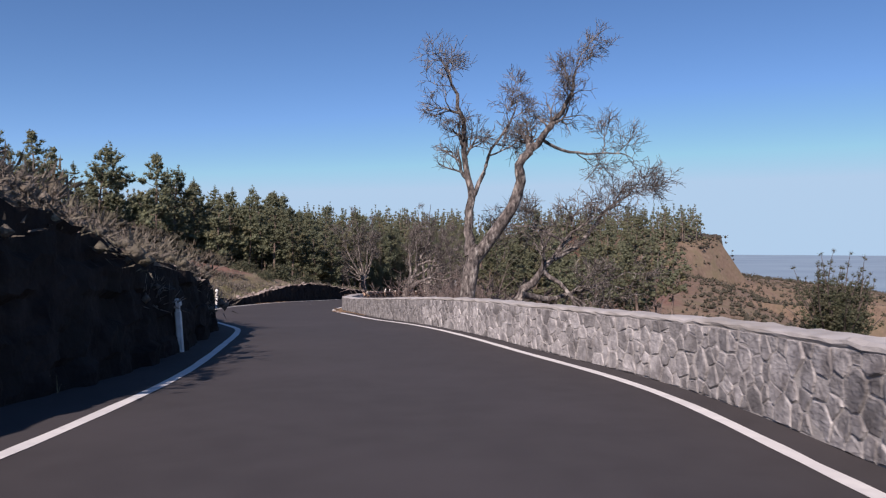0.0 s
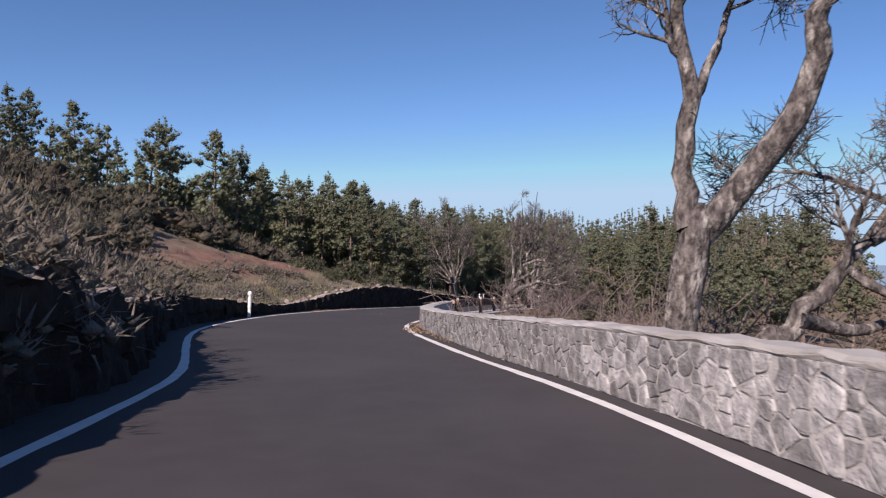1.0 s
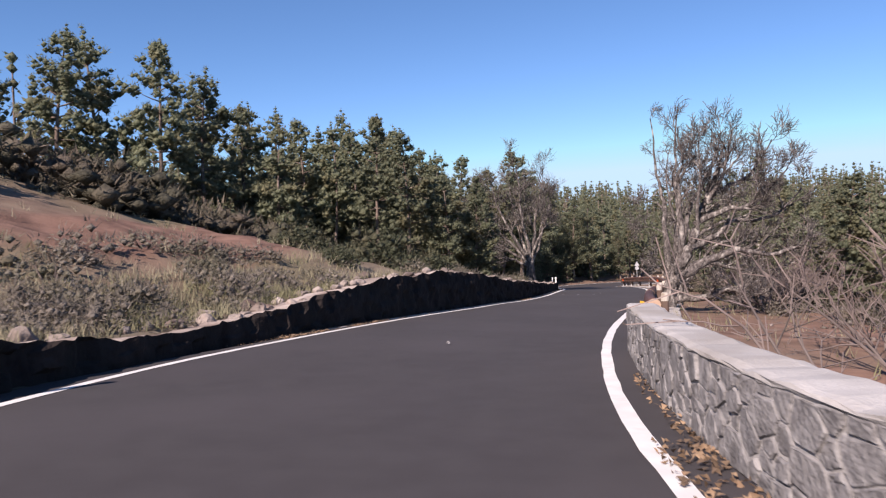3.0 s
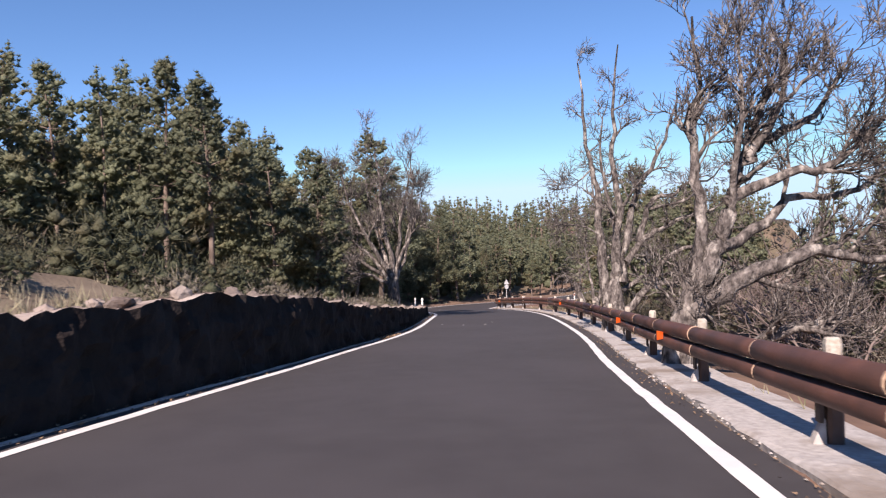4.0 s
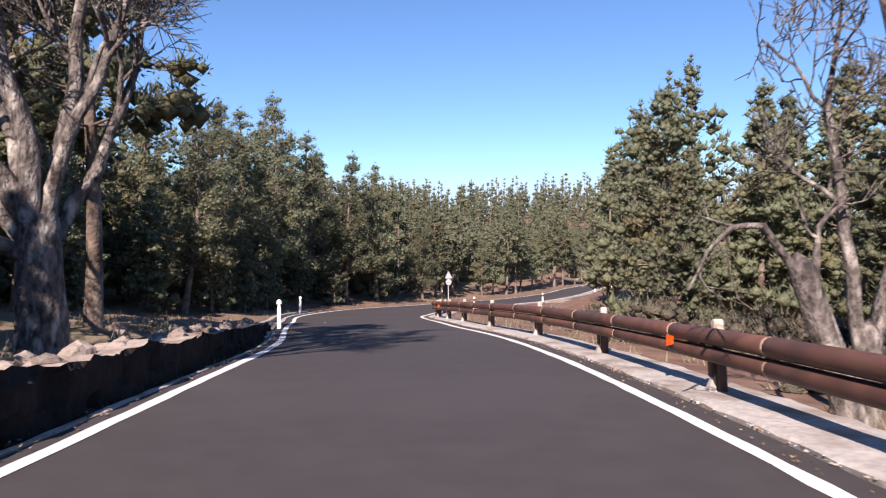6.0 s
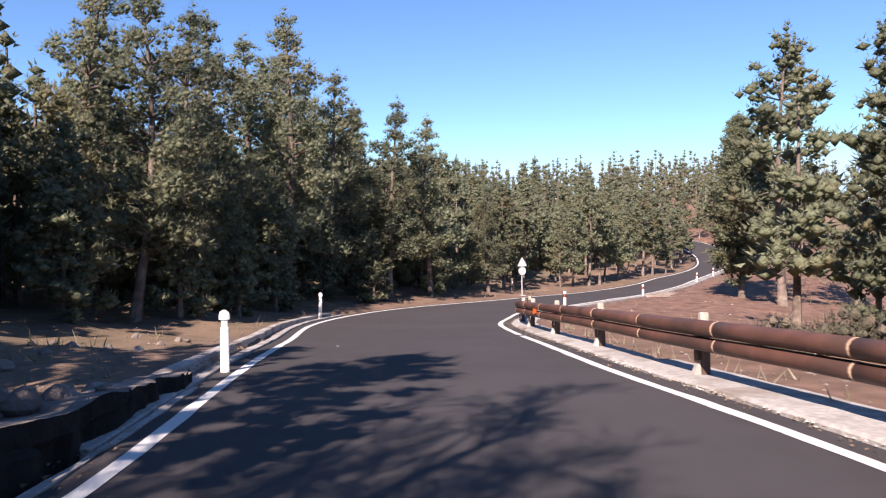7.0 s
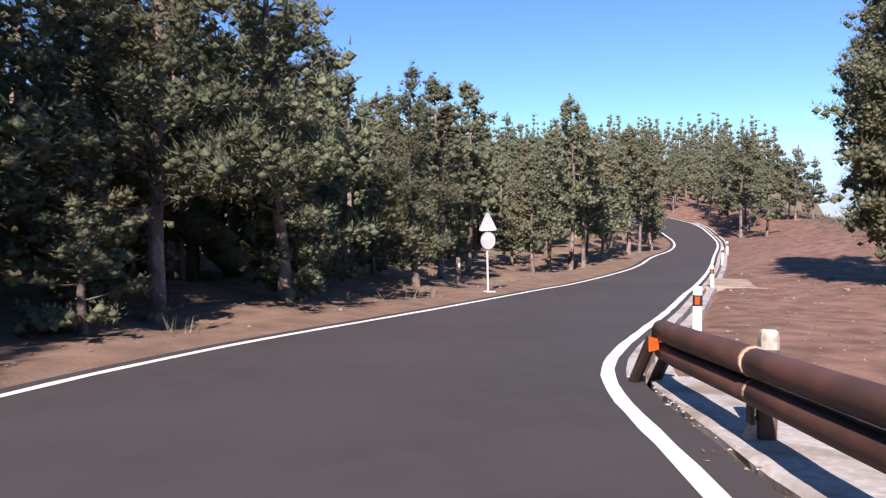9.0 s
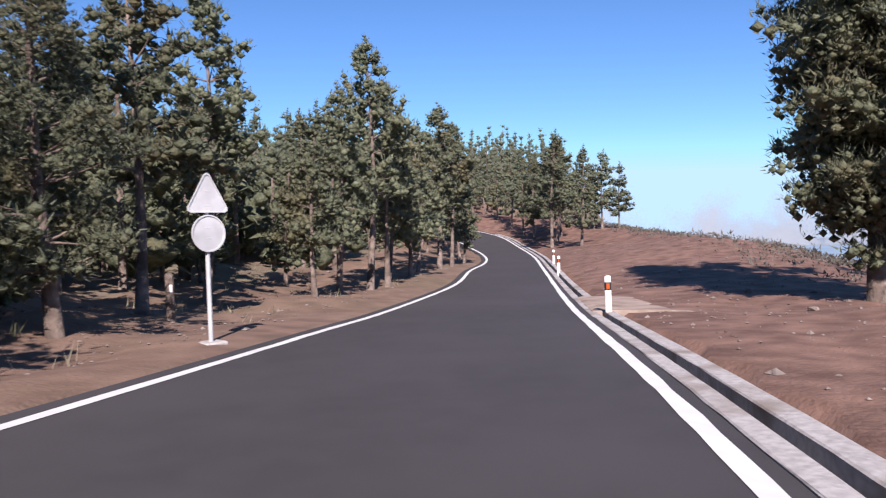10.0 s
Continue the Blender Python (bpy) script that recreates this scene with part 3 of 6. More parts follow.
def wall_core(ss):
    b = Build()
    prof = [(0.005, -0.3), (0.005, WALL_H), (WALL_T, WALL_H), (WALL_T, -1.2)]
    for s in ss:
        for o, h in prof:
            b.v.append(wall_place(s, h, o))
    for i in range(len(ss) - 1):
        for k in range(4):
            r = (k + 1) % 4
            b.f.append((i * 4 + k, (i + 1) * 4 + k, (i + 1) * 4 + r, i * 4 + r))
    b.f += [(0, 1, 2, 3), tuple((len(ss) - 1) * 4 + k for k in (3, 2, 1, 0))]
    return b


WALL = build_wall()


def clip_poly(poly, p, q):
    """The part of a polygon nearer to p than to q."""
    # the larger stone takes more of the ground between the two
    k = p[2] / (p[2] + q[2])
    mx, my = p[0] + (q[0] - p[0]) * k, p[1] + (q[1] - p[1]) * k
    nx, ny = q[0] - p[0], q[1] - p[1]
    out = []
    for i, a in enumerate(poly):
        b = poly[(i + 1) % len(poly)]
        da, db = (a[0] - mx) * nx + (a[1] - my) * ny, (b[0] - mx) * nx + (b[1] - my) * ny
        if da <= 0:
            out.append(a)
        if da * db < 0:
            t = da / (da - db)
            out.append((a[0] + (b[0] - a[0]) * t, a[1] + (b[1] - a[1]) * t))
    return out


def build_stones():
    rng = np.random.default_rng(11)
    y0, y1 = -16.0, WALL_END - 0.05
    fine = np.linspace(station_of(y0, 1), station_of(y1, 1), 600)
    pts = np.array([at_station(s, 0.4, 1)[:2] for s in fine])
    run = np.r_[0, np.cumsum(np.linalg.norm(np.diff(pts, axis=0), axis=1))]
    total = run[-1]
    # stones of mixed sizes, laid as they come: a place is taken unless another stone lies too near
    seeds = []
    for c in range(int(total / 0.25)):
        kept = seeds[-44:]
        for k in range(90):
            u, v, big = (c + rng.random()) * 0.25, rng.uniform(0.04, WALL_H - 0.06), rng.uniform(0.20, 0.28) if k < 8 else rng.uniform(0.11, 0.17)
            if all(math.hypot((u - a) * 0.8, v - b) > (big + w) / 2 for a, b, w in kept):
                seeds.append((u, v, big))
                kept.append((u, v, big))
    rest = Build()
    pick = []
    for i, p in enumerate(seeds):
        poly = [(p[0] - 0.55, 0.0), (p[0] + 0.55, 0.0), (p[0] + 0.55, WALL_H - 0.025), (p[0] - 0.55, WALL_H - 0.025)]
        for q in seeds[max(0, i - 40):i + 41]:
            if q is not p and abs(q[0] - p[0]) < 1.1:
                poly = clip_poly(poly, p, q)
        if len(poly) < 3:
            continue
        c = (sum(a[0] for a in poly) / len(poly), sum(a[1] for a in poly) / len(poly))
        # chipped, uneven outline
        worn = []
        for a, e in zip(poly, poly[1:] + poly[:1]):
            side = math.hypot(e[0] - a[0], e[1] - a[1])
            worn.append((a[0] + (c[0] - a[0]) * rng.uniform(0.0, 0.10), a[1] + (c[1] - a[1]) * rng.uniform(0.0, 0.10)))
            if side > 0.09:
                for f in (0.33, 0.68):
                    g = rng.uniform(-0.02, 0.07)
                    m = (a[0] + (e[0] - a[0]) * f, a[1] + (e[1] - a[1]) * f)
                    worn.append((m[0] + (c[0] - m[0]) * g, m[1] + (c[1] - m[1]) * g))
        poly = worn
        pick.append((p, c, poly))
    total_mid = np.interp(13.0, EDGE_R[:, 1], np.arange(len(EDGE_R)))
    near = sorted(range(len(pick)), key=lambda i: abs(np.interp(pick[i][1][0], run, fine) - total_mid))[:300]
    near = set(near)
    for i, (p, c, poly) in enumerate(pick):
        b = Build()
        depth = rng.uniform(0.003, 0.016)
        tilt_u, tilt_v = rng.normal() * 0.035, rng.normal() * 0.035
        n = len(poly)
        gap = 0.005 + 0.012 * rng.random() ** 2
        for ring, (shrink, out) in enumerate(((gap, 0.05), (gap, -depth * 0.4), (gap + 0.006, -depth * 0.85), (gap + 0.016, -depth))):
            for a in poly:
                du, dv = a[0] - c[0], a[1] - c[1]
                far = max(math.hypot(du, dv), 1e-3)
                k = max(0.15, 1 - shrink / far)
                u, v = c[0] + du * k, c[1] + dv * k
                s = float(np.interp(u, run, fine))
                o = out + (tilt_u * du + tilt_v * dv) * (0 if ring == 0 else 1) + (rng.normal() * 0.003 if ring > 2 else 0)
                b.v.append(wall_place(s, v, o))
        for ring in range(3):
            for k in range(n):
                q, r = ring * n, (k + 1) % n
                b.f.append((q + k, q + r, q + n + r, q + n + k))
        b.f.append(tuple(3 * n + k for k in range(n)))
        if i in near:
            part("stone", b, M_STONE, WALL)
        else:
            base = len(rest.v)
            rest.v += b.v
            rest.f += [tuple(base + k for k in f) for f in b.f]
    tagged(part("wall_stones", rest, M_STONE, WALL), kind="stuff")


# ---- kerbs and drains ----
for y0, y1, out in ((43.55, 93.0, 1.42), (93.0, 112.9, 1.2)):
    tagged(strip("kerb", y0, y1, 1, [(0.42, -0.15), (0.41, 0.02), (0.45, 0.045), (0.72, 0.05), (out - 0.3, 0.05), (out - 0.03, 0.03), (out, -0.4)], M_CONCRETE, 0.3, 0.014, 1),
           "weathered pale concrete strip under the guard rail", "kerb", kind="structure")


def rubble():
    """Broken edge of the concrete strip."""
    rng = np.random.default_rng(41)
    b = Build()
    s0, s1 = station_of(43.8, 1), station_of(112.5, 1)
    c = np.array([at_station(rng.uniform(s0, s1), 0.40 + rng.normal() * 0.035, 1) for _ in range(800)])
    c[:, 2] += 0.015
    b.lumps(c, rng.uniform(0.008, 0.024, 800), rng, 0.7, False)
    tagged(part("edge_rubble", b, M_CONCRETE), "broken grey concrete crumbs along the strip's edge", "rubble", kind="stuff")


rubble()
tagged(strip("drain_kerb", 113.0, 178, 1, [(0.20, -0.2), (0.20, 0.01), (0.215, 0.02), (0.375, 0.025), (0.39, 0.015), (0.395, -0.42)], M_CONCRETE, 0.5, 0.004, 2),
       "pale concrete inner kerb of a roadside drain", "kerb", kind="structure")
tagged(strip("drain_kerb", 113.0, 178, 1, [(0.52, -0.42), (0.52, 0.03), (0.535, 0.04), (0.70, 0.045), (0.72, 0.04), (0.76, -0.3)], M_CONCRETE, 0.5, 0.004, 3),
       "pale concrete outer kerb of a roadside drain", "kerb", kind="structure")
tagged(strip("drain_bed", 113.0, 178, 1, [(0.38, -0.45), (0.39, -0.22), (0.525, -0.21), (0.535, -0.45)], M_ROCK, 0.7, 0.004, 4),
       "dark silted bed of the roadside drain", "drain", kind="structure")
tagged(strip("drain_crossing", 128.2, 132.2, 1, [(0.30, -0.2), (0.31, 0.03), (0.45, 0.05), (0.8, 0.06), (1.5, 0.05), (2.3, 0.02), (2.6, -0.2)], M_SAND, 0.4, 0.02, 8),
       "pale dusty earth crossing laid over the drain", "crossing", kind="structure")
tagged(strip("drain_kerb", 87.5, 110.2, -1, [(0.36, -0.2), (0.36, 0.02), (0.38, 0.03), (0.52, 0.03), (0.53, 0.02), (0.54, -0.3)], M_CONCRETE, 0.5, 0.008, 5),
       "pale concrete inner kerb of a shallow drain", "kerb", kind="structure")
tagged(strip("drain_kerb", 89.0, 110.2, -1, [(0.86, -0.3), (0.86, 0.07), (0.88, 0.085), (1.06, 0.085), (1.08, 0.07), (1.09, -0.3)], M_CONCRETE, 0.5, 0.01, 6),
       "pale concrete outer kerb of a shallow drain", "kerb", kind="structure")
tagged(strip("drain_bed", 87.5, 110.2, -1, [(0.535, -0.30), (0.55, -0.10), (0.86, -0.08), (0.865, -0.30)], M_ROCK, 0.7, 0.01, 7),
       "dark leaf-strewn bed of the shallow drain", "drain", kind="structure")

# ---- rock and dry-stone face of the cut ----
def bank_height(y):
    return float(np.interp(y, *BANK)) + 0.06


def cut_face(y0, y1, step, rows, block, lean, relief, name, label, category):
    """The steep face beside the road: blocks of rock standing out by chance, ragged along the top."""
    b = Build()
    ss = stations(y0, y1, -1, step)
    for i, s in enumerate(ss):
        u = i * step
        h = bank_height(at_station(s, 0, -1).y)
        h = h * (1 + 0.16 * noise.noise(Vector((u * 0.9, 3.0, 0)))) + 0.07 * noise.noise(Vector((u * 3.5, 7.0, 0))) + 0.04 * noise.noise(Vector((u * 9.0, 9.0, 0)))
        for k in range(rows + 3):
            f = min(k / rows, 1.0)
            row = int(f * h / block)
            cell = noise.cell(Vector((u / (block * 1.35) + (row % 2) * 0.5, row + 0.5, 1.0)))
            o = float(np.interp(at_station(s, 0, -1).y, [34, 46], [0.60, 0.44])) + float(np.interp(at_station(s, 0, -1).y, [-20, 5, 10, 14], [1.2, 1.0, 0.4, 0.0])) + lean * f * min(h, 2.4) / 2.4 + relief * cell + relief * 0.9 * noise.noise(Vector((u * 1.6, f * h * 1.9, 2.0))) + relief * 0.45 * noise.noise(Vector((u * 6.0, f * h * 6.0, 4.0)))
            drop = 0.0
            if k > rows:
                out = 1.15 + lean + float(np.interp(at_station(s, 0, -1).y, [-20, 5, 10, 14], [1.2, 1.0, 0.4, 0.0]))
                o, drop = (out - 0.2, 0.06) if k == rows + 1 else (out + 0.1, 0.3)
            p = at_station(s, o, -1)
            b.v.append((p.x, p.y, p.z - 0.15 + (h + 0.15) * f - drop))
    n = rows + 3
    for i in range(len(ss) - 1):
        for k in range(n - 1):
            q = i * n + k
            b.f.append((q, q + 1, q + n + 1, q + n))
    # face rows carry painted shade; the top rows are plain field rock
    ob = part(name, b, M_SHADED_STONE)
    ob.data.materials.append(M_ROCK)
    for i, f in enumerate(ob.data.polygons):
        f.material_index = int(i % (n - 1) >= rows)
    return tagged(ob, label, category, kind="structure")


tagged(strip("edge_lip", 47.0, 91.0, -1, [(0.25, -0.1), (0.25, 0.012), (0.265, 0.02), (0.315, 0.02), (0.33, -0.1)], M_CONCRETE, 0.4, 0.012, 9),
       "narrow pale concrete lip along the asphalt's edge", "kerb", kind="structure")
cut_face(-22.0, 37.4, 0.16, 22, 0.42, 0.32, 0.11, "rock_cutting", "rough rock face of the road cut, shade put into its dark colour", "rock face")
cut_face(37.0, 91.5, 0.14, 10, 0.24, 0.12, 0.07, "dry_stone_bank", "dry-stone face of the road cut, shade put into its dark colour", "wall")

# ---- timber guard rail ----
RAIL_OFF = 0.74


def build_rail():
    rail = thing("guard_rail", "reddish-brown double log guard rail on timber posts", "guard rail", at=pose(*at_station(station_of(80, 1), RAIL_OFF, 1)))
    inv = rail.matrix_basis.inverted()
    ss = stations(43.75, 112.3, 1, 2.45)
    rng = np.random.default_rng(21)

    def local(s, off, h):
        y = at_station(s, 0, 1).y
        p = at_station(s, off - float(np.interp(y, [94, 104, 112], [0, 0.14, 0.26])), 1)
        h -= float(np.interp(y, [104, 112], [0, 0.08]))
        return inv @ Vector((p.x, p.y, p.z + h))
    for i in range(len(ss) - 1):
        for h, r, o in ((0.665, 0.098, RAIL_OFF - 0.02), (0.466, 0.088, RAIL_OFF - 0.01)):
            b = Build()
            js = np.linspace(ss[i], ss[i + 1], 5)
            sag = rng.normal() * 0.008
            pts = [local(s, o + sag * (0.5 - abs(t - 0.5)), h) for s, t in zip(js, np.linspace(0, 1, 5))]
            d0, d1 = (pts[1] - pts[0]).normalized() * 0.012, (pts[-1] - pts[-2]).normalized() * 0.012
            pts = [pts[0] + d0 * 0.5, pts[0] + d0 * 1.8, *pts[1:-1], pts[-1] - d1 * 1.8, pts[-1] - d1 * 0.5]
            rr = r * (1 + rng.normal() * 0.02)
            b.tube(pts, [rr * 0.9, rr, rr, rr, rr, rr, rr * 0.9], 14)
            log = part("log", b, M_LOG, rail, smooth=False)
            log.data.polygons.foreach_set("use_smooth", [True] * len(log.data.polygons))
            band = Build()
            e = pts[0]
            band.tube([e - d0 * 0.9, e + d0 * 0.1, e + d0 * 1.2], [rr * 1.01, rr * 1.03, rr * 1.01], 14)
            part("joint_band", band, M_BAND, rail)
    for y in (44.1, 50.0, 53.9, 57.7, 61.7, 65.7, 69.6, 73.3, 77.0, 81.7, 86.4, 91.0, 95.4, 99.2, 102.7, 106.2, 110.2):
        s = station_of(y, 1)
        p = local(s, RAIL_OFF + 0.16, 0)
        a = ACROSS[min(int(s), len(ACROSS) - 1)]
        m = Matrix.Translation(p + Vector((0, 0, -0.19))) @ Matrix.Rotation(math.atan2(a[1], a[0]), 4, "Z") @ pose(0, 0, 0, rng.normal() * 1.5, rng.normal() * 1.5, 0)
        b = Build()
        w, t = 0.062, 0.06
        pts8 = [(-t, -w * 0.6), (-t * 0.6, -w), (t * 0.6, -w), (t, -w * 0.6), (t, w * 0.6), (t * 0.6, w), (-t * 0.6, w), (-t, w * 0.6)]
        for z in (0, 0.5, 0.90, 0.91):
            for x, y in pts8:
                b.v.append(tuple(m @ Vector((x * (1.0 if z < 0.9 else 0.97), y, z))))
        for q in range(3):
            for k in range(8):
                b.f.append((q * 8 + k, q * 8 + (k + 1) % 8, q * 8 + 8 + (k + 1) % 8, q * 8 + 8 + k))
        b.f.append(tuple(24 + k for k in range(8)))
        post = part("post", b, M_POST, rail)
        # sunlit top, painted paler than the shaded post under it
        cap = Build()
        for z, k in ((0.911, 0.985), (0.985, 0.97), (1.025, 0.8), (1.04, 0.45)):
            for x, y in pts8:
                cap.v.append(tuple(m @ Vector((x * (0.5 + 0.5 * k), y * k, z))))
        for q in range(3):
            for k in range(8):
                cap.f.append((q * 8 + k, q * 8 + (k + 1) % 8, q * 8 + 8 + (k + 1) % 8, q * 8 + 8 + k))
        cap.f.append(tuple(24 + k for k in range(8)))
        part("post_top", cap, M_POSTTOP, post, "pale rounded post top, sunlight put into its colour")
        foot = Build()
        foot.v += [tuple(m @ Vector(q)) for q in ((-0.19, -0.05, 0.2), (-0.19, 0.05, 0.2), (-0.073, 0.055, 0.2), (-0.073, -0.055, 0.2), (-0.09, -0.03, 0.43), (-0.09, 0.03, 0.43), (-0.073, 0.035, 0.43), (-0.073, -0.035, 0.43))]
        foot.f += [(3, 2, 1, 0), (4, 5, 6, 7), (0, 1, 5, 4), (1, 2, 6, 5), (2, 3, 7, 6), (3, 0, 4, 7)]
        part("foot_wedge", foot, M_CONCRETE, post, "pale mortar wedge at the foot of the post")
        br = Build()
        br.box(m @ Matrix.Translation((-0.105, 0, 0.40)), 0.03, 0.10, 0.34)
        part("bracket", br, M_STEEL, post)
        base = Build()
        base.box(m @ Matrix.Translation((0, 0, 0.03)), 0.26, 0.24, 0.07, 0.02)
        part("footing", base, M_CONCRETE, post)
    for place in (46.2, 55.2, 61.0, 77.8, 100.5, 112.0):
            s = station_of(place, 1)
            a = ACROSS[int(s)]
            rf = Build()
            c = local(s + 0.03, RAIL_OFF - 0.14, 0.555)
            rot = Matrix.Rotation(math.atan2(a[1], a[0]), 4, "Z")
            for x, y, z in ((-0.05, 0, -0.07), (0.045, 0.012, -0.05), (0.045, 0.012, 0.05), (-0.05, 0, 0.07), (-0.05, 0.02, -0.07), (0.045, 0.032, -0.05), (0.045, 0.032, 0.05), (-0.05, 0.02, 0.07)):
                rf.v.append(tuple(c + rot @ Vector((x, y, z))))
            rf.f += [(0, 1, 2, 3), (7, 6, 5, 4), (0, 4, 5, 1), (1, 5, 6, 2), (2, 6, 7, 3), (3, 7, 4, 0)]
            part("reflector", rf, M_YELLOW if place < 50 else M_AMBER, rail, "small amber reflector plate")
    # sloping end struts
    e = ss[-1]
    for o in (-0.10, 0.10):
        b = Build()
        top, low = local(e, RAIL_OFF + o, 0.60), local(e, RAIL_OFF + o - 0.10, 0.0) + Vector((ACROSS[int(e)][0] * -0.1 - ACROSS[int(e)][1] * 0.62, ACROSS[int(e)][0] * 0.62, -0.06))
        b.tube([top, top.lerp(low, 0.5), low], [0.06, 0.06, 0.06], 10)
        part("end_strut", b, M_STEEL, rail)
    return rail


build_rail()

# ---- delineator posts ----
def delineator(marked):
    post = thing("delineator_post", "white plastic roadside delineator post with a dark band" if marked else "plain white plastic roadside delineator post", "delineator post", "roadside delineators")
    b = Build()
    w, d = 0.062, 0.045
    pts8 = [(-w, -d * 0.5), (-w * 0.6, -d), (w * 0.6, -d), (w, -d * 0.5), (w, d * 0.6), (w * 0.5, d), (-w * 0.5, d), (-w, d * 0.6)]
    # a plain post has a waisted neck under a sloping hood
    rings = ((-0.1, 1.0, 0), (0.90, 1.0, 0), (0.985, 1.0, 1), (1.0, 0.92, 1)) if marked else ((-0.1, 1.0, 0), (0.74, 0.95, 0), (0.755, 0.72, 0), (0.85, 0.72, 0), (0.862, 1.22, 0), (0.93, 1.22, 0), (0.985, 1.0, 1), (1.0, 0.6, 1))
    for z, wide, tilt in rings:
        for x, y in pts8:
            b.v.append((x * wide, y * wide, z - (0.055 * (y / d + 1) / 2 if tilt else 0)))
    for q in range(len(rings) - 1):
        for k in range(8):
            b.f.append((q * 8 + k, q * 8 + (k + 1) % 8, q * 8 + 8 + (k + 1) % 8, q * 8 + 8 + k))
    b.f.append(tuple(8 * len(rings) - 8 + k for k in range(8)))
    part("body", b, M_WHITE, post)
    if not marked:
        return post
    band = Build()
    for z in (0.71, 0.715, 0.865, 0.87):
        for x, y in pts8:
            k = 1.03 if z in (0.71, 0.87) else 1.06
            band.v.append((x * k, y * k, z))
    for q in range(3):
        for k in range(8):
            band.f.append((q * 8 + k, q * 8 + (k + 1) % 8, q * 8 + 8 + (k + 1) % 8, q * 8 + 8 + k))
    part("band", band, M_BLACK, post, "black band round the head")
    rf = Build()
    rf.box(Matrix.Translation((0, -d * 1.12, 0.735)), 0.062, 0.012, 0.11, 0.003)
    part("reflector", rf, M_AMBER, post, "amber reflector")
    return post


FIRST_POST = delineator(False)
MARKED_POST = delineator(True)
POSTS = [(-4.95, 13.9, -6), (-12.0, 39.0, 3), (-7.2, 92.6, 0), (-7.9, 108.8, 2), (2.42, 115.25, 1), (9.95, 127.7, -2), (18.9, 142.0, 2), (22.6, 147.6, 0), (-4.2, -14, 0)]


def set_post(ob, x, y, lean):
    st, dl, dr, zr = near_road(np.array([x]), np.array([y]))
    i = int(st[0])
    side = -1 if dl[0] > 0 else 1
    z = float(zr[0]) if (dl[0] < 1.3 and y < 60) else max(level_at(x, y), float(zr[0]) - 0.1)
    return pose(x, y, z - (0.14 if side > 0 else -0.02), 0, lean * 0.6, math.degrees(math.atan2(ACROSS[i][1], ACROSS[i][0])))


for model, places in ((FIRST_POST, [p for p in POSTS if p[0] < 0]), (MARKED_POST, [p for p in POSTS if p[0] > 0])):
    for x, y, lean in places[1:]:
        copy_thing(model, set_post(model, x, y, lean))
    model.matrix_basis = set_post(model, *places[0])

# ---- road sign seen from behind, and a cut stump post ----
def road_sign(x, y):
    z = level_at(x, y)
    sign = thing("road_sign", "galvanised pole bearing the grey backs of two road signs", "road sign", at=pose(x, y, z - 0.12, 0, -0.8, 22))
    b = Build()
    b.tube([(0, 0, -0.2), (0, 0, 1.2), (0, 0, 2.36)], [0.032, 0.032, 0.032], 10)
    part("pole", b, M_GALV, sign)
    tri = Build()
    ring = []
    R, r = 0.345, 0.05
    for k in range(3):
        a = math.pi / 2 + 2 * math.pi * k / 3
        for j in (-1, 0, 1):
            t = a + j * 0.9
            ring.append(((R - r) * math.cos(a) + r * math.cos(t), (R - r) * math.sin(a) + r * math.sin(t)))
    n = len(ring)
    for yy, k in ((0.040, 1.0), (0.060, 1.0), (0.060, 0.93), (0.046, 0.91)):
        for px, pz in ring:
            tri.v.append((px * k, -yy if yy > 0.05 else -yy, 2.10 + pz * k))
    for q in range(3):
        for k in range(n):
            tri.f.append((q * n + k, q * n + (k + 1) % n, q * n + n + (k + 1) % n, q * n + n + k))
    tri.f += [tuple(k for k in range(n)), tuple(3 * n + k for k in reversed(range(n)))]
    part("triangle_plate", tri, M_GALV, sign, "grey back of a triangular warning sign")
    disc = Build()
    n = 28
    for yy, k in ((0.040, 1.0), (0.060, 1.0), (0.060, 0.93), (0.046, 0.91)):
        for j in range(n):
            t = 2 * math.pi * j / n
            disc.v.append((0.255 * k * math.cos(t), -yy, 1.62 + 0.255 * k * math.sin(t)))
    for q in range(3):
        for k in range(n):
            disc.f.append((q * n + k, q * n + (k + 1) % n, q * n + n + (k + 1) % n, q * n + n + k))
    disc.f += [tuple(range(n)), tuple(3 * n + k for k in reversed(range(n)))]
    part("disc_plate", disc, M_GALV, sign, "grey back of a round sign")
    for z0 in (1.54, 1.68, 1.98, 2.18):
        cl = Build()
        cl.box(Matrix.Translation((0, -0.005, z0)), 0.10, 0.085, 0.03, 0.006)
        part("clamp", cl, M_GALV, sign)
    ft = Build()
    ft.box(Matrix.Translation((0, 0, 0.07)), 0.34, 0.34, 0.07, 0.02)
    part("footing", ft, M_CONCRETE, sign)
    return sign


road_sign(2.1, 126.5)


def timber_stub(x, y, h):
    z = level_at(x, y)
    ob = thing("timber_post", "weathered grey sawn-off timber post beside the forest", "post", at=pose(x, y, z, 2, -2, 10))
    b = Build()
    b.tube([(0, 0, -0.2), (0.005, 0, h * 0.5), (0, 0.005, h - 0.02), (0, 0, h)], [0.085, 0.08, 0.078, 0.07], 10)
    part("trunk", b, M_PINEBARK, ob)
    n = Build()
    n.box(pose(0.0, -0.078, h * 0.62), 0.055, 0.012, 0.14, 0.003)
    part("tag", n, M_WHITE, ob, "small white plate")
    return ob


timber_stub(2.0, 130.3, 0.85)

